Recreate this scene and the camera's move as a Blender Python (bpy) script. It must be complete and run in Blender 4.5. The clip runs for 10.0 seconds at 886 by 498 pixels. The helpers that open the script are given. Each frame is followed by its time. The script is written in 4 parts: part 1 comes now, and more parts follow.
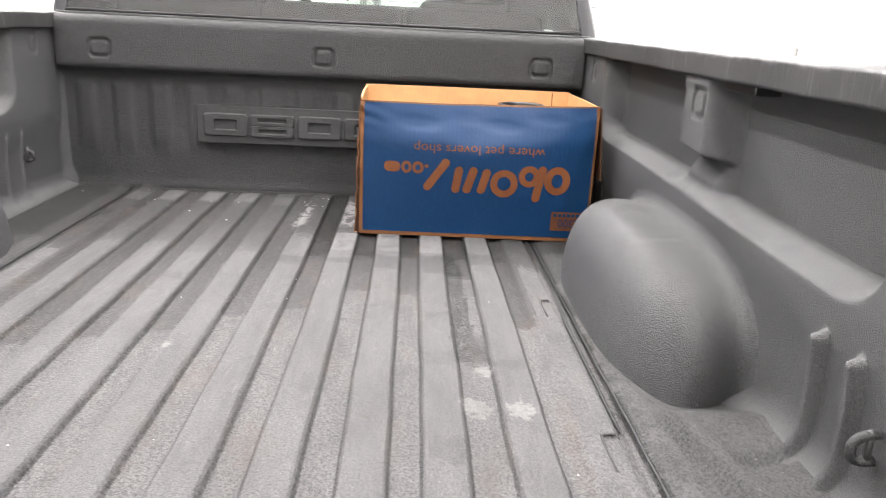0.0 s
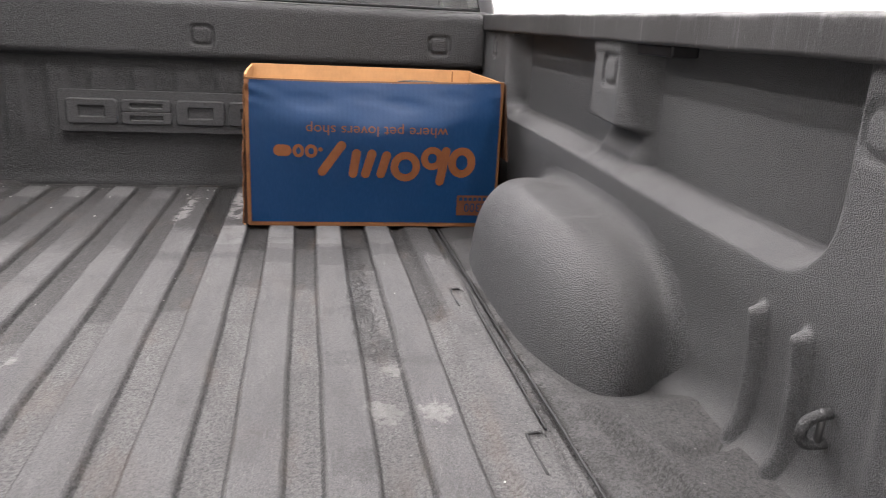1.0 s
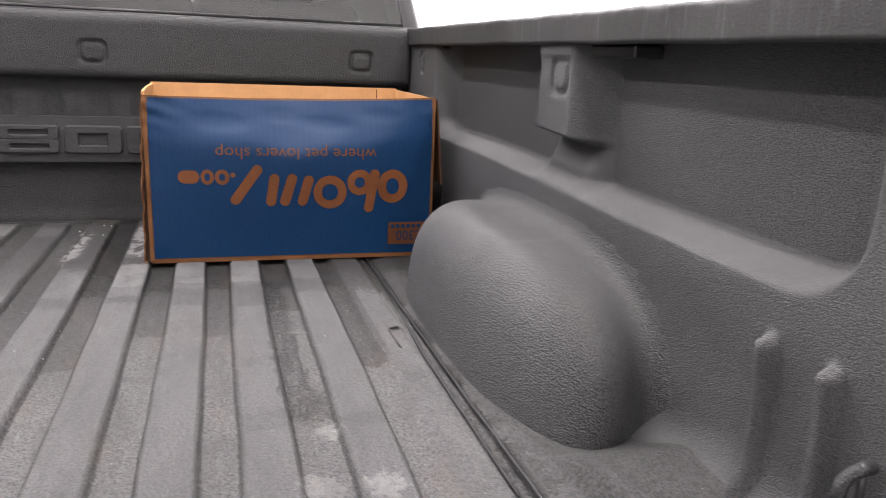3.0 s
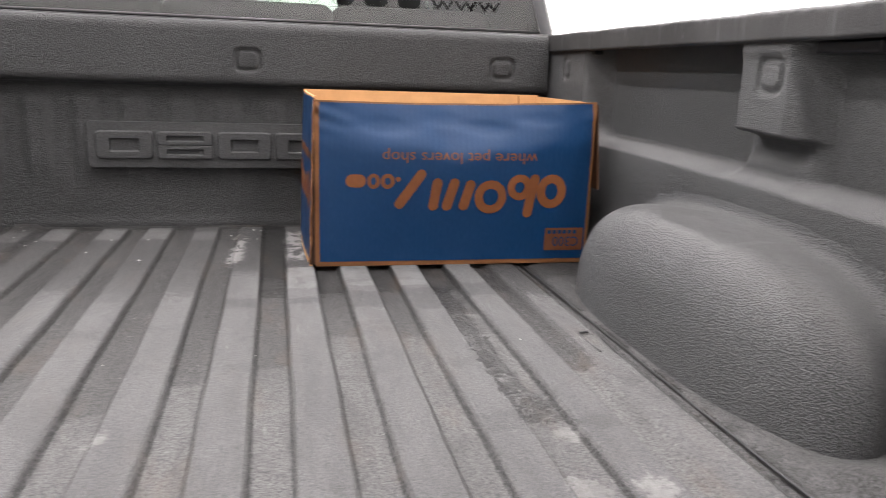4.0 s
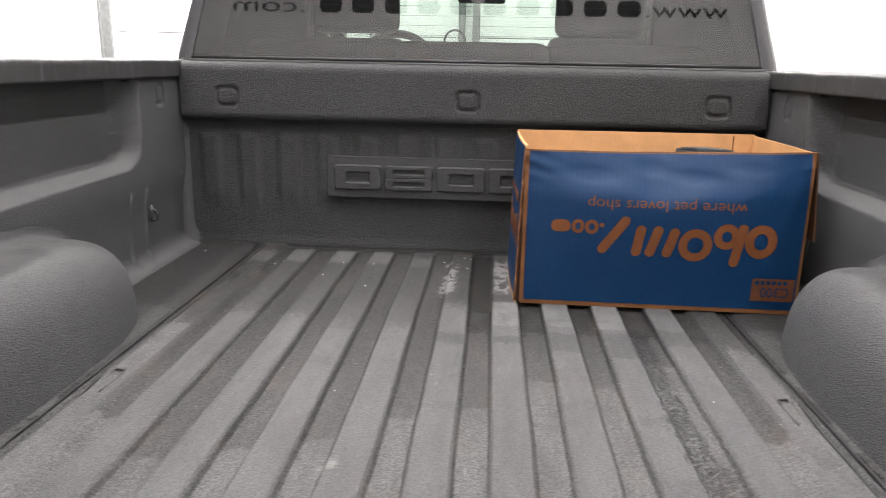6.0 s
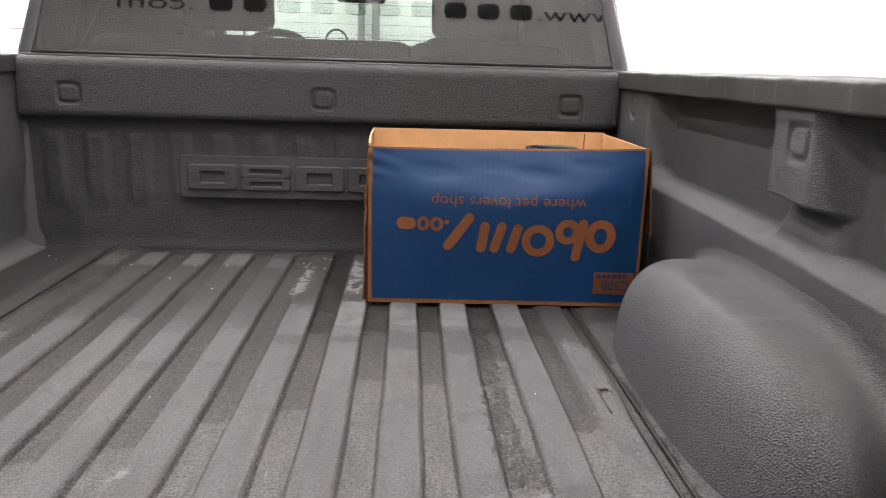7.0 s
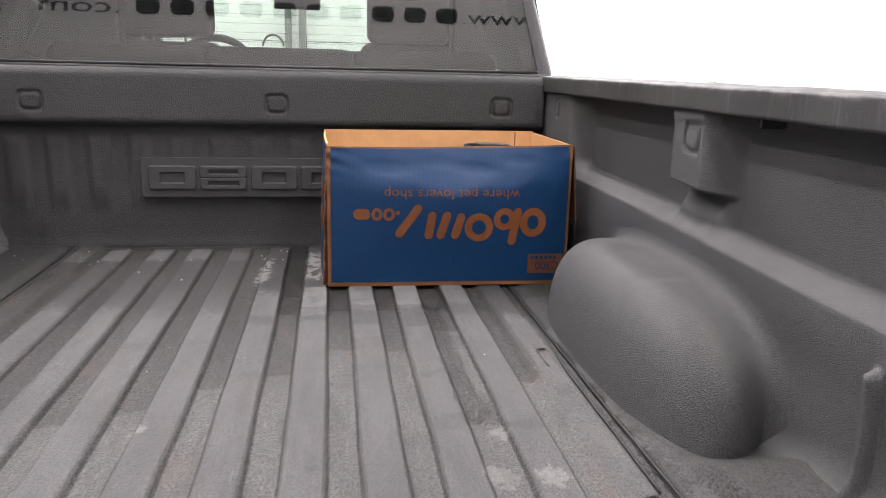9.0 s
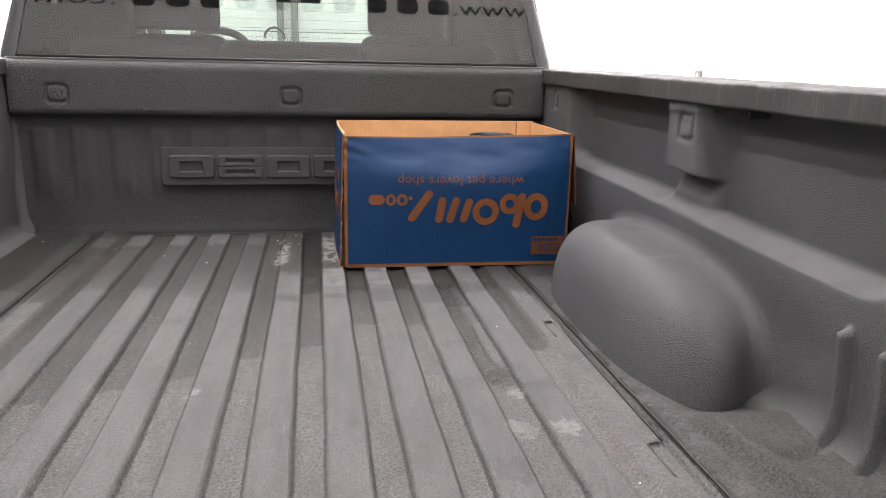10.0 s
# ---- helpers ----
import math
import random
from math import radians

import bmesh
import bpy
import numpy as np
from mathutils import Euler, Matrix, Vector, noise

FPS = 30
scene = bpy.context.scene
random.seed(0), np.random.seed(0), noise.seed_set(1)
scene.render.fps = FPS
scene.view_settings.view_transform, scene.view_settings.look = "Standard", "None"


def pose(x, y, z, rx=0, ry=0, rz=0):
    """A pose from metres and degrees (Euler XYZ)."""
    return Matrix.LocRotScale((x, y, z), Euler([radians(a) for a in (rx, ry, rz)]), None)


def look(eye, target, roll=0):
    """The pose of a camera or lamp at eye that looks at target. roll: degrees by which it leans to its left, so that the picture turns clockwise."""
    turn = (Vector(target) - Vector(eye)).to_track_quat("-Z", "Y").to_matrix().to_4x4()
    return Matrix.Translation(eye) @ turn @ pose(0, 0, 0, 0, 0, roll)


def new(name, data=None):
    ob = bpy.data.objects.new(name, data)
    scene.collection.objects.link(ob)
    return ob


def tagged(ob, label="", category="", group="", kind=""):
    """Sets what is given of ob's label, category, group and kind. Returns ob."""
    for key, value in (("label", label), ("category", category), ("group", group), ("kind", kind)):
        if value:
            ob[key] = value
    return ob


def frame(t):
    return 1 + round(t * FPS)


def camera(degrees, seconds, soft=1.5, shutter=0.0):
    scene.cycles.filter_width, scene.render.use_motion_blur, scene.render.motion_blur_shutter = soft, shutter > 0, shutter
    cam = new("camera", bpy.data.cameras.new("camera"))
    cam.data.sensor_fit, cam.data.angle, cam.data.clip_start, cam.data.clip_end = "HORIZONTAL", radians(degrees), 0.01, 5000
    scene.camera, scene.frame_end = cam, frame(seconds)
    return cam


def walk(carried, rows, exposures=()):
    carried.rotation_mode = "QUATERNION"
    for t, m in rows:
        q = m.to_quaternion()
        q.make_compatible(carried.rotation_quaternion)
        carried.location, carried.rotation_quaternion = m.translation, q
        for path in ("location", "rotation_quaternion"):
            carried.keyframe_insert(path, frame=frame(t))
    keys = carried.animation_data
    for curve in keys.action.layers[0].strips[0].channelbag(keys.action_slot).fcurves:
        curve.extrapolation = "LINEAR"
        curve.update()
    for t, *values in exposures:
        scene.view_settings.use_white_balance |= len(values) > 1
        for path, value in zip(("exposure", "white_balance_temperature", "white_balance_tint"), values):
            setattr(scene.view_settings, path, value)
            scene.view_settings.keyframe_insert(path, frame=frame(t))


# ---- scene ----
cam = camera(61.7, 10.0, soft=0.9, shutter=0.35)
PATH = [
    (0, (0.292, -2.521, 0.593), (0.392, -0.612, 0.007), 2.9),
    (0.5, (0.309, -2.466, 0.537), (0.521, -0.566, -0.052), 2.8),
    (1, (0.307, -2.387, 0.531), (0.667, -0.508, -0.053), 2.9),
    (1.5, (0.326, -2.324, 0.506), (0.798, -0.469, -0.075), 2.8),
    (2, (0.354, -2.273, 0.489), (0.884, -0.433, -0.089), 2.7),
    (2.2, (0.364, -2.252, 0.479), (0.915, -0.419, -0.1), 2.7),
    (3.3, (0.236, -2.186, 0.488), (0.807, -0.331, 0.005), 2.4),
    (3.5, (0.167, -2.164, 0.49), (0.734, -0.308, 0.007), 2.4),
    (4, (0.074, -2.137, 0.449), (0.506, -0.24, -0.018), 2.0),
    (4.5, (-0.03, -2.163, 0.5), (0.205, -0.234, 0.028), 1.8),
    (5, (-0.105, -2.219, 0.518), (-0.153, -0.276, 0.045), 1.4),
    (5.2, (-0.109, -2.238, 0.531), (-0.239, -0.302, 0.046), 1.1),
    (6.3, (0.156, -2.205, 0.578), (0.053, -0.269, 0.087), 1.2),
    (6.5, (0.192, -2.21, 0.572), (0.148, -0.27, 0.089), 1.5),
    (7, (0.247, -2.194, 0.563), (0.346, -0.255, 0.085), 1.7),
    (7.5, (0.24, -2.188, 0.55), (0.452, -0.259, 0.066), 1.7),
    (8, (0.233, -2.194, 0.549), (0.489, -0.27, 0.065), 1.6),
    (8.5, (0.224, -2.258, 0.56), (0.498, -0.336, 0.082), 1.5),
    (9, (0.169, -2.409, 0.583), (0.463, -0.489, 0.108), 1.4),
    (9.5, (0.116, -2.494, 0.595), (0.43, -0.579, 0.112), 1.4),
    (10, (0.082, -2.538, 0.597), (0.412, -0.63, 0.095), 1.3),
]
walk(cam, [(t, look(eye, target, roll)) for t, eye, target, roll in PATH],
     [(0, 0.36, 6500, 15), (0.5, 0.03, 6500, 16), (1.0, -0.22, 6500, 17), (1.5, -0.32, 6500, 18), (2.2, -0.37, 6500, 19), (3.3, -0.21, 6500, 18), (4.0, -0.13, 6500, 16), (4.5, -0.07, 6500, 15), (5.2, -0.17, 6500, 14),
      (6.3, -0.38, 6500, 16), (7.0, -0.47, 6500, 18), (7.5, -0.47, 6500, 19), (8.5, -0.43, 6500, 19), (10, -0.38, 6500, 19)])

# ---- light ----
GROUND = -0.93          # workshop floor under the truck; the bed floor is z = 0
CEIL = 3.6
world = bpy.data.worlds.new("world")
scene.world = world
world.use_nodes = True
world.node_tree.nodes["Background"].inputs[0].default_value = (1.0, 0.98, 0.96, 1)
world.node_tree.nodes["Background"].inputs[1].default_value = 0.02

STRIPS = (-3.4, -1.7, 0.0, 1.7)
STRIP_Y = {-3.4: 1.1, -1.7: 0.9, 0.0: -0.35, 1.7: -0.4}
LAMP_WATTS = 265.0
for sx in STRIPS:
    lamp = bpy.data.lights.new("strip_lamp", "AREA")
    lamp.shape, lamp.size, lamp.size_y = "RECTANGLE", 0.16, 7.0
    lamp.energy, lamp.color = LAMP_WATTS, (1.0, 0.985, 0.965)
    ob = new("strip_lamp", lamp)
    ob.matrix_world = pose(sx, STRIP_Y[sx], CEIL - 0.13)
# cross strip added to brighten the front wall; no such lamp is known
WALL_FILL_Y = 5.3
lamp = bpy.data.lights.new("strip_lamp", "AREA")
lamp.shape, lamp.size, lamp.size_y = "RECTANGLE", 8.6, 0.16
lamp.energy, lamp.color = LAMP_WATTS * 4.0, (1.0, 0.985, 0.965)
new("strip_lamp", lamp).matrix_world = pose(-1.0, WALL_FILL_Y, CEIL - 0.13)


# ---- material helpers ----
def material(name):
    m = bpy.data.materials.new(name)
    m.use_nodes = True
    nt = m.node_tree
    return m, nt, nt.nodes["Principled BSDF"]


class Net:
    """Short calls for building node nets."""

    def __init__(self, nt):
        self.nt = nt
        self.coord = nt.nodes.new("ShaderNodeTexCoord").outputs["Object"]

    def put(self, sock, value):
        if hasattr(value, "is_output"):
            self.nt.links.new(value, sock)
        else:
            sock.default_value = value

    def mapping(self, scale=(1, 1, 1), loc=(0, 0, 0)):
        n = self.nt.nodes.new("ShaderNodeMapping")
        self.nt.links.new(self.coord, n.inputs[0])
        n.inputs["Scale"].default_value = scale
        n.inputs["Location"].default_value = loc
        return n.outputs[0]

    def noise(self, scale, detail=4, rough=0.55, vec=None, distort=0.0):
        n = self.nt.nodes.new("ShaderNodeTexNoise")
        self.nt.links.new(vec or self.coord, n.inputs["Vector"])
        n.inputs["Scale"].default_value = scale
        n.inputs["Detail"].default_value = detail
        n.inputs["Roughness"].default_value = rough
        n.inputs["Distortion"].default_value = distort
        return n.outputs["Fac"]

    def voronoi(self, scale, vec=None, feature="SMOOTH_F1"):
        n = self.nt.nodes.new("ShaderNodeTexVoronoi")
        n.feature = feature
        self.nt.links.new(vec or self.coord, n.inputs["Vector"])
        n.inputs["Scale"].default_value = scale
        return n.outputs["Distance"]

    def math(self, op, a, b=0.0, clamp=False):
        n = self.nt.nodes.new("ShaderNodeMath")
        n.operation, n.use_clamp = op, clamp
        self.put(n.inputs[0], a)
        self.put(n.inputs[1], b)
        return n.outputs[0]

    def ramp(self, fac, lo, hi, a=0.0, b=1.0):
        n = self.nt.nodes.new("ShaderNodeMapRange")
        n.interpolation_type = "SMOOTHSTEP"
        self.put(n.inputs[0], fac)
        for i, v in enumerate((lo, hi, a, b), 1):
            n.inputs[i].default_value = v
        return n.outputs[0]

    def mix(self, fac, a, b):
        n = self.nt.nodes.new("ShaderNodeMix")
        n.data_type = "RGBA"
        self.put(n.inputs[0], fac)
        self.put(n.inputs[6], a)
        self.put(n.inputs[7], b)
        return n.outputs[2]

    def xyz(self):
        n = self.nt.nodes.new("ShaderNodeSeparateXYZ")
        self.nt.links.new(self.coord, n.inputs[0])
        return n.outputs

    def bump(self, height, strength, dist, prev=None):
        n = self.nt.nodes.new("ShaderNodeBump")
        n.inputs["Strength"].default_value = strength
        n.inputs["Distance"].default_value = dist
        self.put(n.inputs["Height"], height)
        if prev:
            self.nt.links.new(prev, n.inputs["Normal"])
        return n.outputs[0]


def grey(v, warm=0.0):
    return (v * (1 + warm), v, v * (1 - warm), 1)


def plain(name, colour, rough=0.5, metal=0.0, vary=0.12, scale=25.0, bump=0.0):
    m, nt, b = material(name)
    n = Net(nt)
    f = n.ramp(n.noise(scale, 5), 0.3, 0.7)
    b.inputs["Base Color"].default_value = colour
    dark = tuple(c * (1 - vary) for c in colour[:3]) + (1,)
    light = tuple(min(1, c * (1 + vary)) for c in colour[:3]) + (1,)
    n.put(b.inputs["Base Color"], n.mix(f, dark, light))
    n.put(b.inputs["Roughness"], n.math("ADD", rough - 0.06, n.math("MULTIPLY", n.noise(scale * 2.3, 3), 0.12)))
    b.inputs["Metallic"].default_value = metal
    if bump:
        n.put(b.inputs["Normal"], n.bump(n.noise(scale * 12, 3), bump, 0.002))
    return m


def liner(name, base=0.038, rough=0.55, stretch=(1, 1, 1), grain=1.0, cell=300.0, dust_toplight=0.5, worn=(), gloss=0.38):
    """Sprayed polyurea bed liner: leathery pebbled skin, dusty, its upward faces paled further as top light."""
    m, nt, b = material(name)
    n = Net(nt)
    vec = n.mapping(stretch)
    cellv = n.voronoi(cell, vec, "F1")
    pebble = n.noise(cell * 0.8, 4, 0.6, vec=vec, distort=0.3)
    height = n.math("SUBTRACT", n.math("MULTIPLY", pebble, 1.3), n.math("MULTIPLY", cellv, 0.8))
    big = n.ramp(n.noise(3.2, 5, 0.6), 0.35, 0.7)
    fine = n.ramp(n.noise(cell * 1.2, 3, 0.7), 0.40, 0.72)
    col = n.mix(big, grey(base * 0.86, -0.03), grey(base * 1.12, -0.03))
    specks = n.ramp(n.noise(95, 3, 0.7), 0.66, 0.78)
    col = n.mix(n.math("MULTIPLY", fine, 0.50), col, grey(base * 2.4, 0.0))
    # pits between the pebbles darkened in the colour, standing in for shade
    col = n.mix(n.math("MULTIPLY", n.ramp(cellv, 0.38, 0.66), 0.60), col, grey(base * 0.18))
    col = n.mix(n.math("MULTIPLY", specks, dust_toplight * 0.4), col, grey(base * 3.0, 0.04))
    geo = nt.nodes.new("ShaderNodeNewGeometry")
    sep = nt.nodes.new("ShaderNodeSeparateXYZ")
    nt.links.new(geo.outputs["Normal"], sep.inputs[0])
    # upward faces paled: dusty film plus overhead light put into the colour
    dust_and_light = n.math("MULTIPLY", n.ramp(sep.outputs[2], 0.25, 0.95), n.ramp(n.noise(14, 5, 0.65), 0.05, 0.6))
    col = n.mix(n.math("MULTIPLY", dust_and_light, dust_toplight), col, grey(base * 2.6, 0.02))
    scratch = n.ramp(n.noise(26, 3, 0.6, vec=n.mapping((9, 1.2, 2.5), (3, 1, 5)), distort=1.5), 0.735, 0.76)
    col = n.mix(n.math("MULTIPLY", scratch, min(1.0, dust_toplight * 1.2)), col, grey(base * 4.0, 0.02))
    # coating rubbed pale on small knobs, given by y and z
    if worn:
        x, y, z = n.xyz()
        for wy0, wz0 in worn:
            d = n.math("ADD", n.math("POWER", n.math("SUBTRACT", y, wy0), 2.0), n.math("POWER", n.math("SUBTRACT", z, wz0), 2.0))
            spot = n.math("MULTIPLY", n.ramp(n.math("SQRT", d), 0.016, 0.005), n.ramp(n.noise(160, 3, 0.7), 0.3, 0.6))
            col = n.mix(n.math("MULTIPLY", spot, 0.45), col, grey(0.17, 0.01))
    n.put(b.inputs["Base Color"], col)
    b.inputs["Specular IOR Level"].default_value = gloss
    n.put(b.inputs["Roughness"], n.math("ADD", rough - 0.08, n.math("MULTIPLY", pebble, 0.2)))
    n.put(b.inputs["Normal"], n.bump(height, min(1.0, 0.85 * grain), 0.0028 * grain))
    return m


def floor_material():
    """Bed floor: worn dusty rib tops, sandy valleys, wet stains with ragged edges and pale powder patches."""
    m, nt, b = material("bed_floor_liner")
    n = Net(nt)
    x, y, z = n.xyz()
    ax = n.math("ABSOLUTE", x)
    grain = n.noise(215, 4, 0.8)
    sand = n.voronoi(225, None, "F1")
    top = n.math("MULTIPLY", n.ramp(z, -0.006, -0.0012), n.ramp(ax, 0.672, 0.660))
    low_part = n.math("SUBTRACT", 1.0, top)
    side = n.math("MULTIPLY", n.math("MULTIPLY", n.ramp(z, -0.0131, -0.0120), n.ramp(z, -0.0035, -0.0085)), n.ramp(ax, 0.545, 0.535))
    edge = n.math("MULTIPLY", n.math("SUBTRACT", n.noise(48, 5, 0.65), 0.5), 0.16)
    yd = n.math("ADD", y, edge)
    xd = n.math("ADD", x, n.math("MULTIPLY", edge, 0.35))

    def span(v, lo, hi, soft=0.006):
        return n.math("MULTIPLY", n.ramp(v, lo - soft, lo + soft), n.ramp(v, hi + soft, hi - soft))

    def both(*masks):
        out = masks[0]
        for k in masks[1:]:
            out = n.math("MULTIPLY", out, k)
        return out

    def either(*masks):
        out = masks[0]
        for k in masks[1:]:
            out = n.math("MAXIMUM", out, k)
        return out

    def inverse(v):
        return n.math("SUBTRACT", 1.0, v)

    broad = n.noise(4.5, 5, 0.6, vec=n.mapping((2.2, 0.7, 1)))
    streak = n.noise(9.0, 5, 0.65, vec=n.mapping((6.0, 0.5, 1)))
    blot = n.noise(15.0, 6, 0.65, distort=0.5)
    wear = n.ramp(n.math("ADD", n.math("MULTIPLY", broad, 0.55), n.math("MULTIPLY", streak, 0.45)), 0.36, 0.62)
    low = n.mix(wear, grey(0.100, 0.012), grey(0.132, 0.016))
    high = n.mix(wear, (0.075, 0.074, 0.075, 1), (0.098, 0.097, 0.097, 1))
    col = n.mix(top, low, high)
    col = n.mix(n.math("MULTIPLY", n.ramp(grain, 0.42, 0.62), n.math("SUBTRACT", 0.74, n.math("MULTIPLY", top, 0.16))), col, grey(0.024))
    col = n.mix(n.math("MULTIPLY", n.ramp(n.noise(380, 3, 0.8), 0.58, 0.70), n.math("SUBTRACT", 0.45, n.math("MULTIPLY", top, 0.25))), col, grey(0.20, 0.02))
    pepper = n.noise(520, 2, 0.9)
    col = n.mix(n.math("MULTIPLY", n.ramp(pepper, 0.52, 0.64), 0.42), col, grey(0.030))
    col = n.mix(n.math("MULTIPLY", n.ramp(pepper, 0.46, 0.36), 0.40), col, grey(0.22, 0.01))
    # rib flanks darkened: grime plus their own shade, put into the colour
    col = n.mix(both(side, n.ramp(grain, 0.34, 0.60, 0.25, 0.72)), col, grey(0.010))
    # each rib and valley dries with its own edges; wetter towards the headboard and the box
    strip = n.math("FLOOR", n.math("DIVIDE", n.math("ADD", x, 0.0305), 0.0610))

    def patches(seed, scale):
        comb = nt.nodes.new("ShaderNodeCombineXYZ")
        n.put(comb.inputs[0], n.math("MULTIPLY", strip, 5.37))
        n.put(comb.inputs[1], n.math("MULTIPLY", yd, scale))
        comb.inputs[2].default_value = seed
        return n.noise(1.0, 2, 0.5, vec=comb.outputs[0])
    sparkle = n.noise(165, 3, 0.75)
    wander = n.math("MULTIPLY", n.math("SUBTRACT", n.noise(20, 4, 0.6), 0.5), 0.075)
    yw = n.math("ADD", y, wander)

    def by_strip(values):
        """A number for each rib and valley from the twelfth on one side to the twelfth on the other."""
        cr = nt.nodes.new("ShaderNodeValToRGB").color_ramp
        cr.interpolation = "CONSTANT"
        for k in range(1, 23):
            cr.elements.new(k / 25)
        for k in range(-11, 13):
            e = cr.elements[k + 11]
            e.position = (k + 12) / 25
            v = values.get(k, 0.0) / 2
            e.color = (v, v, v, 1)
        node = nt.nodes[-1]
        n.put(node.inputs[0], n.math("DIVIDE", n.math("ADD", strip, 12.5), 25.0))
        return n.math("MULTIPLY", node.outputs[0], 2.0)

    # how far the water has run from the headboard down each valley and rib
    reach = by_strip({-11: 1.0, -10: 0.68, -9: 1.12, -8: 0.60, -7: 1.24, -6: 0.62, -5: 1.20, -4: 0.65, -3: 1.16, -2: 0.66, -1: 1.075, 0: 0.50, 1: 1.02, 2: 0.53, 3: 0.90, 5: 0.92, 7: 0.80, 9: 1.095, 10: 0.72, 11: 0.80})
    ragged = n.math("MULTIPLY", top, n.math("MULTIPLY", n.math("SUBTRACT", n.noise(60, 5, 0.75), 0.5), 0.34))
    run = n.ramp(n.math("ADD", n.math("ADD", yw, reach), ragged), -0.006, 0.006)
    b0, b1 = by_strip({0: 0.75, 2: 0.735, 4: 0.78, 6: 0.79, 8: 0.72}), by_strip({0: 0.69, 2: 0.70, 4: 0.66, 6: 0.655, 8: 0.62})
    band = both(n.ramp(n.math("ADD", yw, b0), -0.004, 0.004), n.ramp(n.math("ADD", yw, b1), 0.004, -0.004))
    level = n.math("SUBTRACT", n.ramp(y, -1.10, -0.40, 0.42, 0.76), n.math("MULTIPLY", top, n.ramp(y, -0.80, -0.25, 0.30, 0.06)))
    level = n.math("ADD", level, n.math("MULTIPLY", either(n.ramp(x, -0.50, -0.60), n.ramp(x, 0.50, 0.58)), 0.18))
    level = n.math("ADD", level, n.math("MULTIPLY", n.math("SUBTRACT", sparkle, 0.5), 0.9), True)
    w = both(run, level)
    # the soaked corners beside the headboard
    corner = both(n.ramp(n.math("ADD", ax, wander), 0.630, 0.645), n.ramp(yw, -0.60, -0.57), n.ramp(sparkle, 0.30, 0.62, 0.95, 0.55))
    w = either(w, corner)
    w = either(w, n.math("MULTIPLY", band, 0.36))
    damp = n.math("MULTIPLY", n.ramp(patches(3.7, 8.0), 0.64, 0.655), 0.22)
    w = either(w, damp, n.math("MULTIPLY", n.ramp(blot, 0.64, 0.655), 0.2))
    # dry pale tabs on the ribs in front of the box and at the headboard, wet valleys between them
    dry = either(both(top, span(yw, -0.625, -0.465), span(xd, 0.08, 0.41)), n.math("MULTIPLY", both(top, span(yw, -0.150, -0.025, 0.02), n.ramp(x, -0.18, -0.20)), 0.62), n.math("MULTIPLY", both(top, span(yw, -0.16, -0.07), span(x, -0.20, -0.09)), 0.35))
    w = both(w, inverse(dry))
    w = either(w, n.math("MULTIPLY", both(low_part, span(yd, -0.65, -0.45, 0.012), n.ramp(x, 0.0, 0.03)), 0.95))
    # the soaked channel beside the box, the pale crust along it, and the shiny trickle in one valley
    chan = both(span(xd, 0.030, 0.092, 0.003), n.ramp(yd, -0.52, -0.50))
    crust = both(either(span(xd, 0.092, 0.135), span(xd, -0.045, -0.008)), span(yd, -0.40, -0.08), n.ramp(blot, 0.46, 0.48))
    trick = both(span(xd, 0.388, 0.432, 0.004), span(yd, -1.235, -0.62, 0.02), n.ramp(n.noise(40, 4, 0.7), 0.36, 0.42))
    foot = both(span(xd, 0.392, 0.450, 0.004), span(yd, -1.27, -1.19, 0.01))
    trick = both(either(trick, foot), n.ramp(n.noise(120, 3, 0.75), 0.44, 0.58))
    w = either(both(w, inverse(crust)), chan, n.math("MULTIPLY", trick, 0.42))
    # grime along the side seam
    grime = both(span(n.math("ADD", ax, n.math("MULTIPLY", edge, 0.6)), 0.648, 0.684, 0.006), n.ramp(n.noise(11, 4, 0.65), 0.46, 0.53))
    # grit caught along the step of the pad behind the housing
    step = n.math("SUBTRACT", n.math("SUBTRACT", ax, 0.703), n.math("MULTIPLY", n.math("SUBTRACT", -1.53, y), 0.19))
    grit = both(span(n.math("ADD", step, n.math("MULTIPLY", edge, 0.15)), 0.003, 0.026, 0.004), n.ramp(y, -1.45, -1.50), n.ramp(sparkle, 0.40, 0.60))
    grime = either(grime, n.math("MULTIPLY", grit, 0.85))
    strip_grit = both(span(ax, 0.638, 0.662, 0.003), n.ramp(y, -1.62, -1.45), n.ramp(sparkle, 0.36, 0.62, 0.25, 0.85))
    lumps = None
    for px, py, rx, ry in ((0.668, -1.485, 0.018, 0.050), (0.682, -1.60, 0.020, 0.055), (0.700, -0.80, 0.008, 0.05), (0.690, -0.985, 0.008, 0.04)):
        dd = n.math("ADD", n.math("POWER", n.math("DIVIDE", n.math("SUBTRACT", xd, px), rx), 2.0), n.math("POWER", n.math("DIVIDE", n.math("SUBTRACT", yw, py), ry), 2.0))
        one = n.ramp(dd, 1.15, 0.75)
        lumps = one if lumps is None else either(lumps, one)
    grime = either(grime, strip_grit, n.math("MULTIPLY", both(lumps, n.ramp(sparkle, 0.30, 0.50)), 0.95))
    w = either(w, n.math("MULTIPLY", grime, 0.85))
    col = n.mix(both(crust, inverse(w)), col, grey(0.15, 0.02))
    col = n.mix(n.math("MULTIPLY", both(dry, n.ramp(blot, 0.66, 0.50)), 0.48), col, grey(0.150, 0.01))
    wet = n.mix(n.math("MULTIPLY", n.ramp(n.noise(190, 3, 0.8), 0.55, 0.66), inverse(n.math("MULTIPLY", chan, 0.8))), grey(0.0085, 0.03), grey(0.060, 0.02))
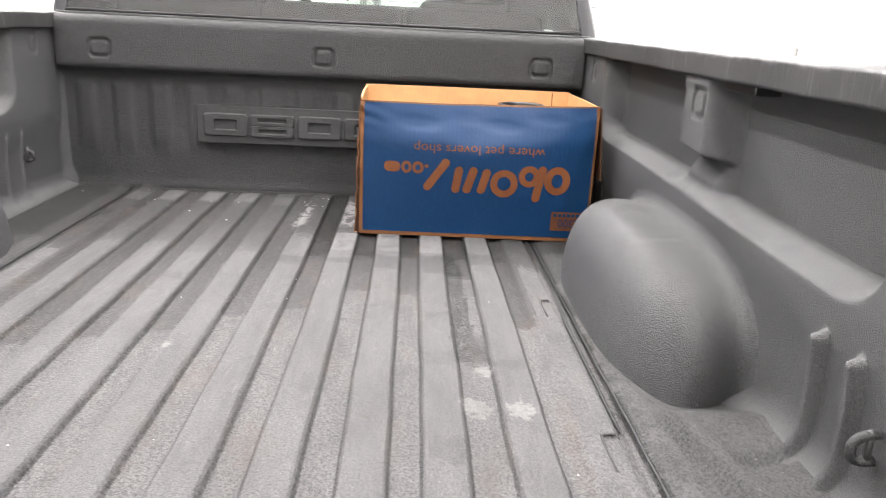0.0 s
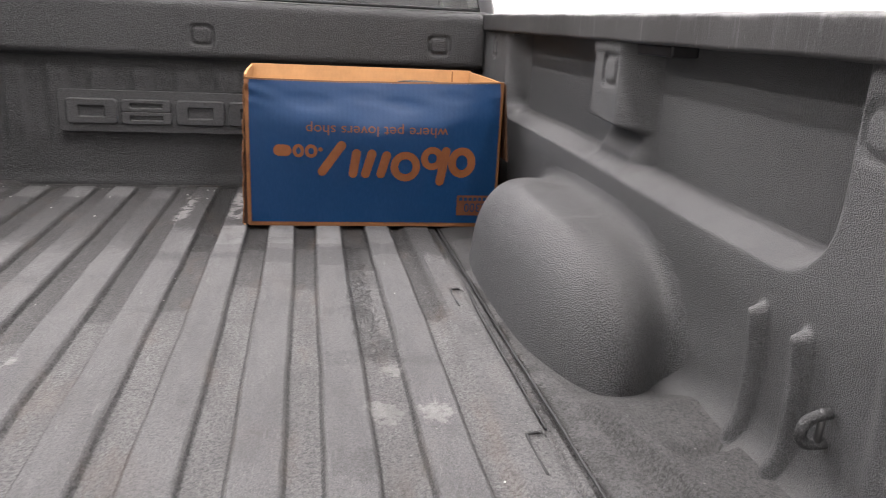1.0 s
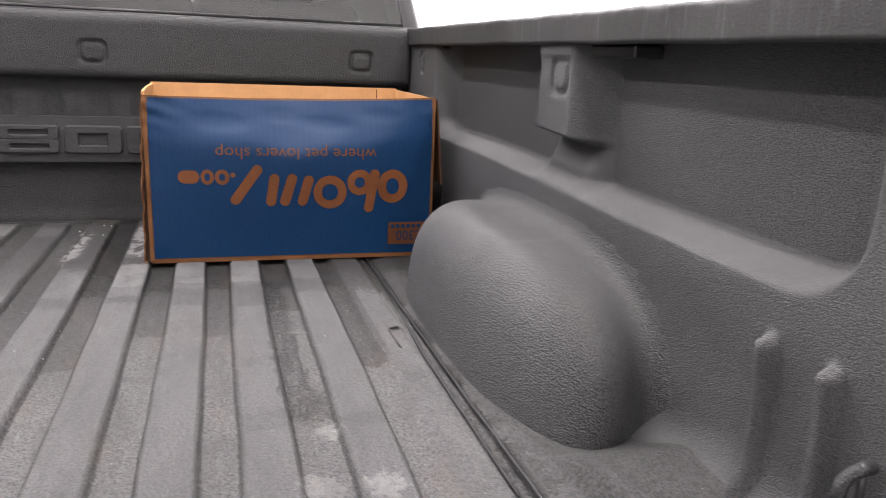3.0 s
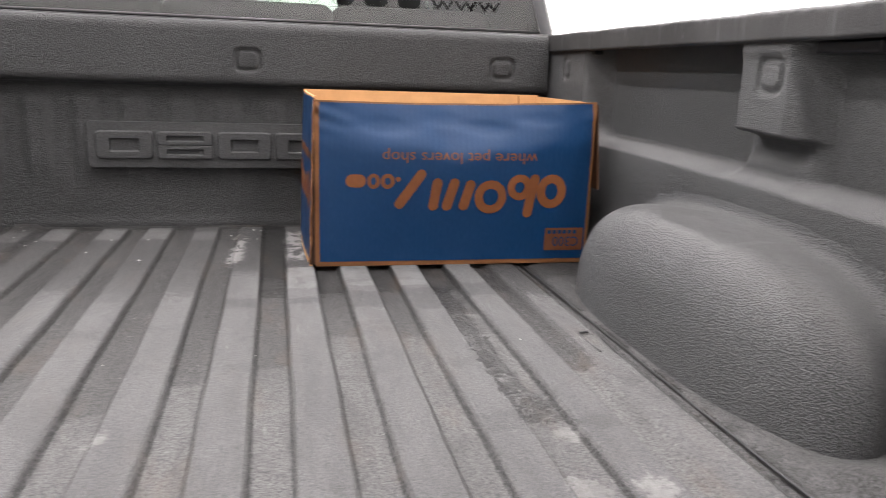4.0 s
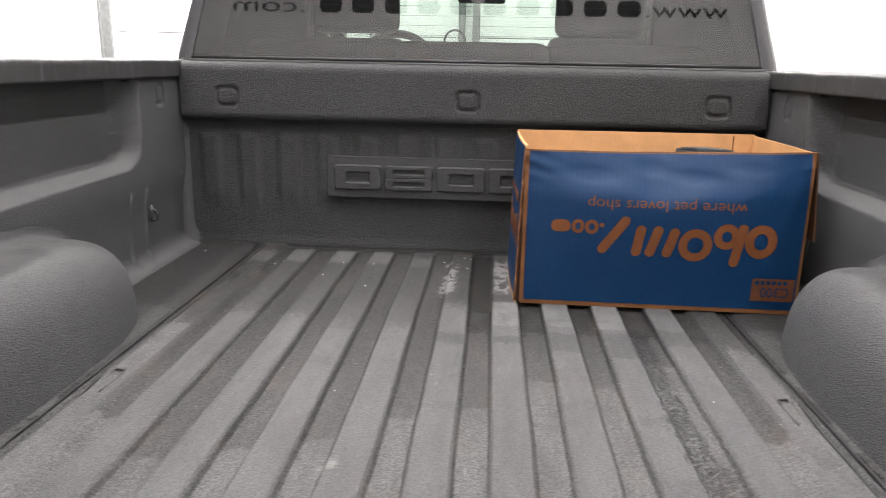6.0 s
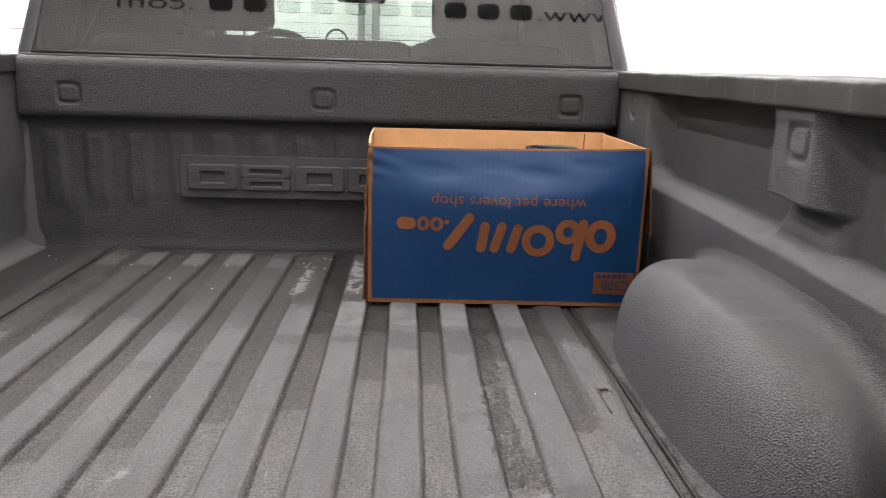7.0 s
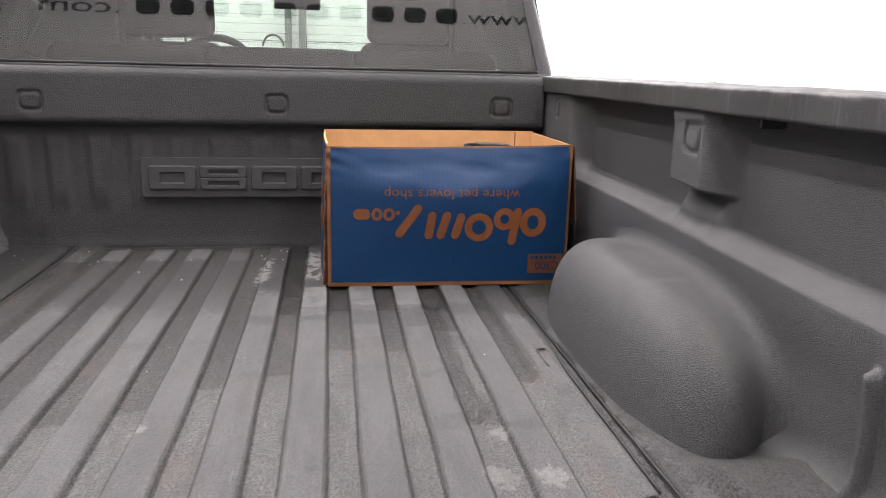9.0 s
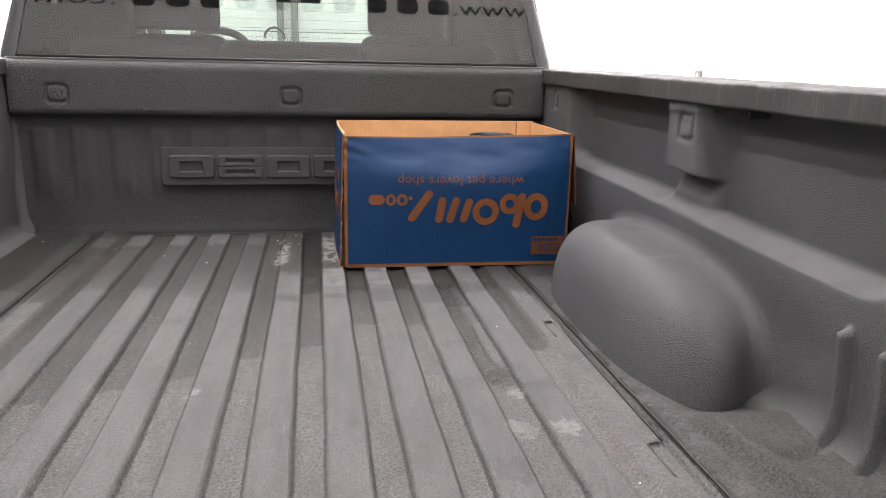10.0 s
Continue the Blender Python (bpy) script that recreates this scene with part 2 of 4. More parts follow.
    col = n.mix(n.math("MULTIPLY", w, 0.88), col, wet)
    # liner skin outside the seam
    outer = n.ramp(ax, 0.664, 0.672)
    col = n.mix(n.math("MULTIPLY", both(outer, inverse(corner)), 0.75), col, n.mix(n.ramp(grain, 0.4, 0.65), grey(0.084, 0.012), grey(0.040)))
    # pale powder, rusty tint, scuffs and specks
    for px, py, r in ((0.417, -1.435, 0.050), (0.487, -1.461, 0.042), (-0.15, -1.25, 0.03), (0.44, -1.30, 0.03)):
        dx = n.math("POWER", n.math("DIVIDE", n.math("SUBTRACT", x, px), r), 2.0)
        dy = n.math("POWER", n.math("DIVIDE", n.math("SUBTRACT", y, py), r * 1.2), 2.0)
        d = n.math("ADD", n.math("ADD", dx, dy), n.math("MULTIPLY", n.noise(70, 5, 0.75), 2.2))
        col = n.mix(n.math("MULTIPLY", n.ramp(d, 1.55, 1.15), 0.42), col, grey(0.24, 0.03))
    rust = n.math("MULTIPLY", n.ramp(n.noise(6.0, 5, 0.65, vec=n.mapping((2.0, 0.8, 1), (3.1, 0, 0))), 0.52, 0.72), n.math("MULTIPLY", inverse(outer), n.math("SUBTRACT", 0.3, n.math("MULTIPLY", top, 0.2))))
    col = n.mix(rust, col, (0.105, 0.076, 0.056, 1))
    smear = n.ramp(n.noise(5.5, 5, 0.7, vec=n.mapping((3.5, 1.3, 1), (1.7, 4.2, 0)), distort=0.8), 0.46, 0.62)
    col = n.mix(n.math("MULTIPLY", both(smear, inverse(outer)), 0.30), col, grey(0.052, 0.02))
    drag = n.ramp(n.noise(20, 4, 0.8, vec=n.mapping((14.0, 0.8, 1), (2, 9, 0)), distort=0.6), 0.63, 0.67)
    col = n.mix(n.math("MULTIPLY", both(drag, inverse(w)), 0.28), col, grey(0.20, 0.015))
    scuff = n.ramp(n.noise(34, 4, 0.75, vec=n.mapping((3.0, 0.5, 1), (7, 2, 0)), distort=1.2), 0.655, 0.68)
    col = n.mix(n.math("MULTIPLY", scuff, 0.4), col, grey(0.19, 0.02))
    col = n.mix(n.math("MULTIPLY", n.ramp(n.noise(110, 2, 0.6), 0.73, 0.75), 0.45), col, grey(0.30, 0.03))
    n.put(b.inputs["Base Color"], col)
    n.put(b.inputs["Specular IOR Level"], n.math("SUBTRACT", 0.34, n.math("MULTIPLY", w, 0.20)))
    rough = n.math("SUBTRACT", 0.74, n.math("MULTIPLY", w, 0.12))
    n.put(b.inputs["Roughness"], n.math("SUBTRACT", rough, n.math("MULTIPLY", either(trick, chan), 0.22)))
    height = n.math("SUBTRACT", n.math("MULTIPLY", grain, 1.4), n.math("MULTIPLY", sand, 0.5))
    height = n.math("MULTIPLY", height, n.math("SUBTRACT", 1.0, n.math("MULTIPLY", top, 0.45)))
    height = n.math("ADD", height, n.math("MULTIPLY", n.math("MULTIPLY", n.noise(170, 2), trick), 3.0))
    n.put(b.inputs["Normal"], n.bump(height, 0.95, 0.0042))
    return m


def rail_material():
    """Grained black plastic cap, rubbed grey along its edges by loads."""
    m, nt, b = material("rail_cap_plastic")
    n = Net(nt)
    x, y, z = n.xyz()
    big = n.ramp(n.noise(6, 5, 0.6), 0.35, 0.7)
    col = n.mix(big, grey(0.024, 0.01), grey(0.036, 0.01))
    streak = n.ramp(n.noise(3.0, 5, 0.7, vec=n.mapping((1, 22, 2))), 0.52, 0.72)
    col = n.mix(n.math("MULTIPLY", streak, 0.65), col, grey(0.085, 0.0))
    rub = n.math("MULTIPLY", n.ramp(z, 0.548, 0.560), n.ramp(n.noise(30, 5, 0.7, vec=n.mapping((1, 0.5, 1))), 0.42, 0.62))
    col = n.mix(n.math("MULTIPLY", rub, 0.6), col, grey(0.12, 0.01))
    nick = n.ramp(n.noise(45, 4, 0.75, vec=n.mapping((1, 1.6, 0.4))), 0.66, 0.70)
    col = n.mix(n.math("MULTIPLY", nick, 0.4), col, grey(0.16, 0.02))
    n.put(b.inputs["Base Color"], col)
    b.inputs["Roughness"].default_value = 0.55
    b.inputs["Specular IOR Level"].default_value = 0.3
    n.put(b.inputs["Normal"], n.bump(n.noise(320, 3, 0.7), 0.4, 0.0012))
    return m


def cardboard(name, colour, rough=0.75, wrinkle=0.25, mottle=1.0):
    m, nt, b = material(name)
    n = Net(nt)
    f = n.ramp(n.noise(16, 6, 0.6), 0.3, 0.7)
    fibre = n.ramp(n.noise(300, 2, vec=n.mapping((1, 1, 0.25))), 0.3, 0.8)
    flute = n.nt.nodes.new("ShaderNodeTexWave")
    n.nt.links.new(n.coord, flute.inputs["Vector"])
    flute.inputs["Scale"].default_value = 24.0
    flute.inputs["Distortion"].default_value = 0.4
    lo = tuple(c * (1 - 0.12 * mottle) for c in colour) + (1,)
    hi = tuple(min(1, c * (1 + 0.08 * mottle)) for c in colour) + (1,)
    col = n.mix(f, lo, hi)
    col = n.mix(n.math("MULTIPLY", fibre, 0.12), col, tuple(min(1, c * 1.35 + 0.03) for c in colour) + (1,))
    n.put(b.inputs["Base Color"], col)
    b.inputs["Specular IOR Level"].default_value = 0.22
    n.put(b.inputs["Roughness"], n.math("ADD", rough - 0.08, n.math("MULTIPLY", f, 0.12)))
    h = n.math("ADD", n.math("MULTIPLY", flute.outputs["Fac"], 0.035), n.noise(11, 4, 0.5))
    n.put(b.inputs["Normal"], n.bump(h, wrinkle, 0.006))
    return m


def emit(name, colour, strength):
    m = bpy.data.materials.new(name)
    m.use_nodes = True
    nt = m.node_tree
    nt.nodes.remove(nt.nodes["Principled BSDF"])
    e = nt.nodes.new("ShaderNodeEmission")
    e.inputs[0].default_value = colour
    e.inputs[1].default_value = strength
    nt.links.new(e.outputs[0], nt.nodes["Material Output"].inputs[0])
    return m


def tinted_glass(name, tint, ior=1.52):
    """A thin tinted pane: the tint passes straight through, Fresnel sets the gloss."""
    m = bpy.data.materials.new(name)
    m.use_nodes = True
    nt = m.node_tree
    nt.nodes.remove(nt.nodes["Principled BSDF"])
    tr = nt.nodes.new("ShaderNodeBsdfTransparent")
    tr.inputs[0].default_value = tint
    gl = nt.nodes.new("ShaderNodeBsdfGlossy")
    gl.inputs["Roughness"].default_value = 0.02
    fr = nt.nodes.new("ShaderNodeFresnel")
    fr.inputs[0].default_value = ior
    mx = nt.nodes.new("ShaderNodeMixShader")
    nt.links.new(fr.outputs[0], mx.inputs[0])
    nt.links.new(tr.outputs[0], mx.inputs[1])
    nt.links.new(gl.outputs[0], mx.inputs[2])
    nt.links.new(mx.outputs[0], nt.nodes["Material Output"].inputs[0])
    return m


M_WALL_LINER = liner("liner_side", base=0.060, rough=0.52, gloss=0.46, cell=560.0, grain=0.92, dust_toplight=0.36, worn=((-1.596, 0.208), (-1.684, 0.208), (-0.322, 0.212), (-0.232, 0.212), (0.0, 0.225)))
M_HOUSE = liner("liner_wheelhouse", base=0.064, rough=0.52, gloss=0.50, cell=400.0, grain=1.5, dust_toplight=0.36)
M_LIP = liner("liner_headboard_lip", base=0.029, stretch=(0.85, 1, 1.0), cell=420.0, grain=0.95, dust_toplight=0.25)
M_HEAD = liner("liner_headboard", base=0.031, stretch=(0.8, 1, 1.1), cell=380.0, dust_toplight=0.12)
M_FLOOR = floor_material()
M_RAIL = rail_material()
M_EMBLEM = liner("liner_emblem", base=0.034, cell=380.0, grain=0.7, dust_toplight=0.1)
M_HOOK = plain("black_hook", (0.03, 0.03, 0.03, 1), 0.45)
M_PAINT = plain("dark_metallic_paint", (0.045, 0.045, 0.048, 1), 0.22, 0.0, vary=0.03)
M_RUBBER = plain("black_rubber", (0.012, 0.012, 0.012, 1), 0.6)
M_TRIM = plain("black_window_trim", (0.02, 0.02, 0.02, 1), 0.35)
M_CLOTH = plain("dark_seat_leather", (0.010, 0.010, 0.011, 1), 0.7, vary=0.2)
M_CABIN = plain("dark_cabin_plastic", (0.012, 0.012, 0.013, 1), 0.7)
M_GLASS = tinted_glass("rear_glass", (0.30, 0.36, 0.32, 1), 1.8)
M_DARKGLASS = tinted_glass("privacy_side_glass", (0.10, 0.12, 0.11, 1))
M_WIND = tinted_glass("windscreen_glass", (0.86, 0.92, 0.88, 1))
M_WHITE = plain("white_wall_paint", (0.76, 0.755, 0.74, 1), 0.6, vary=0.025, scale=3.0)
M_LIGHTCUT = plain("light_cut_grey", (0.22, 0.22, 0.215, 1), 0.6, vary=0.04, scale=3.0)
M_DOORW = plain("white_door_panel", (0.80, 0.80, 0.79, 1), 0.5, vary=0.03, scale=4.0)
M_JAMB = plain("grey_steel_jamb", (0.20, 0.205, 0.20, 1), 0.45, vary=0.12)
M_CONCRETE = plain("sealed_concrete", (0.16, 0.158, 0.15, 1), 0.5, vary=0.18, scale=2.5, bump=0.1)
M_CEIL = plain("white_ceiling", (0.62, 0.62, 0.61, 1), 0.8, vary=0.03, scale=3.0)
M_SIGN = plain("black_sign_vinyl", (0.012, 0.012, 0.012, 1), 0.5)
M_LED = emit("led_diffuser", (1, 0.985, 0.965, 1), 12.0)
M_BLUE = cardboard("blue_print", (0.0006, 0.0218, 0.0680), 0.47, 0.34, 0.25)
M_KRAFT = cardboard("kraft_board", (0.50, 0.265, 0.115), 0.8, 0.25)
# kraft darkened for border and flap, their shade put into the colour
M_EDGE_SHADED = cardboard("kraft_edge_shaded", (0.125, 0.053, 0.019), 0.8, 0.2)
M_FLAP_SHADED = cardboard("kraft_flap_shaded", (0.075, 0.034, 0.016), 0.8, 0.2)
# near-black colour for the shade in the box's open corner
M_GAP_SHADE = cardboard("corner_gap_shade", (0.035, 0.016, 0.009), 0.85, 0.2)
M_PATCH = cardboard("rust_print", (0.095, 0.035, 0.014), 0.5, 0.15)
M_ORANGE = cardboard("orange_print", (0.130, 0.044, 0.0135), 0.5, 0.15)
M_TUB = plain("black_plastic_tub", (0.008, 0.008, 0.009, 1), 0.45)
M_PLATE = plain("grey_switch_plate", (0.16, 0.16, 0.15, 1), 0.5)
M_CHIP = plain("pale_chips", (0.42, 0.42, 0.40, 1), 0.7, vary=0.3, scale=90.0)


# ---- mesh helpers ----
def link(name, mesh, mats, parent=None, label="", smooth=True):
    for mt in mats if isinstance(mats, (list, tuple)) else [mats]:
        mesh.materials.append(mt)
    if smooth:
        mesh.polygons.foreach_set("use_smooth", [True] * len(mesh.polygons))
    mesh.update()
    ob = new(name, mesh)
    if parent:
        ob.parent = parent
        ob.matrix_parent_inverse = world_of(parent).inverted()
    return tagged(ob, label) if label else ob


def world_of(ob):
    m = ob.matrix_basis.copy()
    if ob.parent:
        m = world_of(ob.parent) @ ob.matrix_parent_inverse @ m
    return m


def part(name, bm, mats, parent=None, label="", smooth=False):
    mesh = bpy.data.meshes.new(name)
    bm.normal_update()
    bm.to_mesh(mesh)
    bm.free()
    return link(name, mesh, mats, parent, label, smooth)


def empty(name, at=(0, 0, 0)):
    ob = new(name)
    ob.location = at
    ob.empty_display_size = 0.1
    return ob


def surf(name, f, us, vs, mat, parent=None, label="", flip=False, close_u=False):
    """A smooth sheet through f(u, v)."""
    pts = [f(u, v) for u in us for v in vs]
    nu, nv = len(us), len(vs)
    faces = []
    for i in range(nu if close_u else nu - 1):
        k = (i + 1) % nu
        for j in range(nv - 1):
            q = (i * nv + j, i * nv + j + 1, k * nv + j + 1, k * nv + j)
            faces.append(q[::-1] if flip else q)
    mesh = bpy.data.meshes.new(name)
    mesh.from_pydata(pts, [], faces)
    return link(name, mesh, mat, parent, label, True)


def bar(bm, lo, hi, bevel=0.0, seg=2):
    """A box from corner to corner, bevelled, into bm."""
    lo, hi = Vector(lo), Vector(hi)
    made = bmesh.ops.create_cube(bm, size=1.0, matrix=Matrix.Translation((lo + hi) / 2) @ Matrix.Diagonal((*(hi - lo), 1)))
    if bevel:
        edges = list({e for v in made["verts"] for e in v.link_edges})
        bmesh.ops.bevel(bm, geom=edges, offset=bevel, segments=seg, affect="EDGES", profile=0.5)
    return bm


def outline(w, h, r, n=6):
    """A rounded rectangle of that width and height, centred, counter-clockwise."""
    out = []
    for cx, cy, a0 in ((w / 2 - r, h / 2 - r, 0), (-w / 2 + r, h / 2 - r, 90), (-w / 2 + r, -h / 2 + r, 180), (w / 2 - r, -h / 2 + r, 270)):
        for i in range(n + 1):
            a = radians(a0 + 90 * i / n)
            out.append((cx + r * math.cos(a), cy + r * math.sin(a)))
    return out


def slab(bm, pts, m, depth, inset=0.0):
    """A prism of outline pts in the xy plane of m, from 0 to depth along its z, its front edge drawn in by inset."""
    c = Vector((sum(p[0] for p in pts) / len(pts), sum(p[1] for p in pts) / len(pts), 0))

    def ring(z, shrink):
        vs = []
        for p in pts:
            d = Vector((p[0], p[1], 0)) - c
            ln = max(d.length, 1e-6)
            q = c + d * max(0.05, (ln - shrink) / ln)
            vs.append(bm.verts.new(m @ Vector((q.x, q.y, z))))
        return vs
    a, b2 = ring(0, 0), ring(depth - inset * 0.7, 0)
    rings = [a, b2] + ([ring(depth, inset)] if inset else [])
    for r0, r1 in zip(rings, rings[1:]):
        for i in range(len(r0)):
            k = (i + 1) % len(r0)
            bm.faces.new((r0[i], r0[k], r1[k], r1[i]))
    bm.faces.new(rings[-1])
    bm.faces.new(a[::-1])
    return bm


def tube(bm, pts, r, seg=10, closed=False):
    """A round bar along pts."""
    pts = [Vector(p) for p in pts]
    rings = []
    n = len(pts)
    for i, p in enumerate(pts):
        a = pts[(i - 1) % n] if closed or i else p
        b2 = pts[(i + 1) % n] if closed or i < n - 1 else p
        q = (b2 - a).to_track_quat("Z", "Y").to_matrix()
        rings.append([bm.verts.new(p + q @ Vector((r * math.cos(2 * math.pi * k / seg), r * math.sin(2 * math.pi * k / seg), 0))) for k in range(seg)])
    for i in range(n if closed else n - 1):
        r0, r1 = rings[i], rings[(i + 1) % n]
        for k in range(seg):
            j = (k + 1) % seg
            bm.faces.new((r0[k], r0[j], r1[j], r1[k]))
    if not closed:
        bm.faces.new(rings[0][::-1])
        bm.faces.new(rings[-1])
    return bm


def smooth(a, b, v):
    t = min(1.0, max(0.0, (v - a) / (b - a)))
    return t * t * (3 - 2 * t)


def box_distance(u, v, u0, u1, v0, v1, r):
    """Signed distance to a rounded rectangle."""
    qx = abs(u - (u0 + u1) / 2) - (u1 - u0) / 2 + r
    qy = abs(v - (v0 + v1) / 2) - (v1 - v0) / 2 + r
    return math.hypot(max(qx, 0), max(qy, 0)) + min(max(qx, qy), 0) - r


def steps(a, b, size):
    n = max(1, round(abs(b - a) / size))
    return [a + (b - a) * i / n for i in range(n + 1)]


# ---- the room ----
RX0, RX1, RY0, RY1 = -8.0, 4.0, -4.0, 6.5


def wall(name, lo, hi, mat, label):
    return tagged(part(name, bar(bmesh.new(), lo, hi), mat), label, "wall", kind="structure")


tagged(part("floor", bar(bmesh.new(), (RX0 - 0.2, RY0 - 0.2, GROUND - 0.2), (RX1 + 0.2, RY1 + 0.2, GROUND)), M_CONCRETE), "grey sealed concrete workshop floor under the truck", "floor", kind="structure")
tagged(part("ceiling", bar(bmesh.new(), (RX0 - 0.2, RY0 - 0.2, CEIL), (RX1 + 0.2, RY1 + 0.2, CEIL + 0.2)), M_CEIL), "plain white ceiling above the truck", "ceiling", kind="structure")
wall("wall_east", (RX1, RY0, GROUND), (RX1 + 0.2, RY1, CEIL), M_WHITE, "plain white painted wall beside the truck")
# unseen side wall, made grey to cut light bounced into the bed
wall("wall_west", (RX0 - 0.2, RY0, GROUND), (RX0, RY1, CEIL), M_LIGHTCUT, "unseen grey wall, darkened to cut light from that side")
wall("wall_south", (RX0 - 0.2, RY0 - 0.2, GROUND), (RX1 + 0.2, RY0, CEIL), M_WHITE, "white painted wall with a black lettered sign")
# front wall, with two sectional doors standing in its openings
DOORS = ((-4.36, -0.33), (-0.11, 2.6))
DOOR_TOP = 2.6
wall("wall_north", (RX0 - 0.2, RY1, DOOR_TOP), (RX1 + 0.2, RY1 + 0.2, CEIL), M_WHITE, "white wall above the sectional doors")
for i, (a, b2) in enumerate(((RX0 - 0.2, -4.36), (-0.33, -0.11), (2.6, RX1 + 0.2))):
    wall("wall_north_%d" % (i + 1), (a, RY1, GROUND), (b2, RY1 + 0.2, DOOR_TOP), M_WHITE, "white wall pier beside the sectional doors")


def sectional_door(name, x0, x1):
    door = tagged(empty(name, ((x0 + x1) / 2, RY1 + 0.1, GROUND)), "closed white sectional door in ribbed steel panels", "door", kind="structure")
    n = 6
    h = (DOOR_TOP - GROUND) / n
    for i in range(n):
        z0 = GROUND + i * h
        bm = bar(bmesh.new(), (x0 + 0.01, RY1 + 0.06, z0 + 0.004), (x1 - 0.01, RY1 + 0.11, z0 + h - 0.004), 0.006)
        part("door_panel", bm, M_DOORW, door)
    return door


for i, (a, b2) in enumerate(DOORS):
    sectional_door("door_%d" % (i + 1), a, b2)
for x0, x1 in ((-4.5, -4.36), (-0.33, -0.26), (-0.18, -0.11)):
    bm = bar(bmesh.new(), (x0, RY1 - 0.04, GROUND), (x1, RY1 - 0.002, DOOR_TOP + 0.1), 0.008)
    bar(bm, (x0 + 0.02, RY1 - 0.09, GROUND), (x0 + 0.05, RY1 - 0.038, DOOR_TOP + 0.05), 0.004)
    tagged(part("trim", bm, M_JAMB), "grey steel door track on the wall pier", "door track", kind="structure")
for sx in STRIPS:
    fix = tagged(empty("ceiling_light", (sx, STRIP_Y[sx], CEIL)), "long white strip light out of view under the ceiling", "light", "strip lights")
    part("housing", bar(bmesh.new(), (sx - 0.11, STRIP_Y[sx] - 3.55, CEIL - 0.07), (sx + 0.11, STRIP_Y[sx] + 3.55, CEIL), 0.01), M_WHITE, fix)
    part("diffuser", bar(bmesh.new(), (sx - 0.085, STRIP_Y[sx] - 3.5, CEIL - 0.10), (sx + 0.085, STRIP_Y[sx] + 3.5, CEIL - 0.072), 0.01), M_LED, fix)
# fixture body for the added strip that brightens the front wall
fix = tagged(empty("ceiling_light", (-1.0, WALL_FILL_Y, CEIL)), "long white strip light out of view under the ceiling", "light", "strip lights")
part("housing", bar(bmesh.new(), (-5.4, WALL_FILL_Y - 0.11, CEIL - 0.07), (3.4, WALL_FILL_Y + 0.11, CEIL), 0.01), M_WHITE, fix)
part("diffuser", bar(bmesh.new(), (-5.35, WALL_FILL_Y - 0.085, CEIL - 0.10), (3.35, WALL_FILL_Y + 0.085, CEIL - 0.072), 0.01), M_LED, fix)
plate = tagged(empty("light_switch", (RX1, 4.8, 0.47)), "small grey switch plate on the white wall", "light switch")
part("cover", bar(bmesh.new(), (RX1 - 0.02, 4.74, 0.40), (RX1 - 0.001, 4.86, 0.515), 0.006), M_PLATE, plate)
part("rocker", bar(bmesh.new(), (RX1 - 0.024, 4.785, 0.44), (RX1 - 0.0195, 4.815, 0.49), 0.001), M_WHITE, plate)


def text_mesh(body):
    """The flat outline of a line of writing, as a bmesh with its lower left corner at the origin, 1 high."""
    cu = bpy.data.curves.new("writing", "FONT")
    cu.body = body
    cu.resolution_u = 3
    ob = bpy.data.objects.new("writing", cu)
    scene.collection.objects.link(ob)
    bpy.context.view_layer.update()
    me = bpy.data.meshes.new_from_object(ob.evaluated_get(bpy.context.evaluated_depsgraph_get()))
    bpy.data.objects.remove(ob)
    bm = bmesh.new()
    bm.from_mesh(me)
    bpy.data.meshes.remove(me)
    return bm


def fit_text(bm, width, height):
    """Moves and stretches writing into 0..width, 0..height."""
    xs, ys = [v.co.x for v in bm.verts], [v.co.y for v in bm.verts]
    for v in bm.verts:
        v.co.x = (v.co.x - min(xs)) / (max(xs) - min(xs)) * width
        v.co.y = (v.co.y - min(ys)) / (max(ys) - min(ys)) * height
    return bm


# sign on the wall behind, seen again in the rear window: www. (name as plain bars) .com
SIGN_X0, SIGN_X1, SIGN_Z0, SIGN_Z1 = -2.25, 2.05, 2.17, 2.31
sign = tagged(empty("wall_sign", ((SIGN_X0 + SIGN_X1) / 2, RY0, SIGN_Z0)), "black vinyl web address on the white wall", "sign")
SW, SH = SIGN_X1 - SIGN_X0, SIGN_Z1 - SIGN_Z0


def sign_at(u, v):
    return Matrix.Translation((SIGN_X1 - u * SW, RY0 + 0.004, SIGN_Z0 + v * SH)) @ Matrix(((-1, 0, 0, 0), (0, 0, 1, 0), (0, 1, 0, 0), (0, 0, 0, 1)))


for body, u0, u1, hh in (("www.", 0.0, 0.16, 0.62), (".com", 0.85, 1.0, 0.62)):
    bm = fit_text(text_mesh(body), (u1 - u0) * SW, hh * SH)
    bmesh.ops.transform(bm, matrix=sign_at(u0, 0), verts=bm.verts)
    part("lettering", bm, M_SIGN, sign)
for k in range(10):
    u0 = 0.165 + k * 0.067
    part("bar", slab(bmesh.new(), [(p[0] + 0.029 * SW, p[1] + SH / 2) for p in outline(0.046 * SW, SH, 0.05)], sign_at(u0, 0), 0.003), M_SIGN, sign)

# ---- the truck ----
truck = tagged(empty("pickup_truck", (0, -1.0, GROUND)), "dark grey pickup truck with an open rubber-coated load bed", "pickup truck")

# bed floor
RIBS = (-0.491, -0.360, -0.243, -0.121, 0.0, 0.121, 0.243, 0.360, 0.491)
BED_END = -2.05


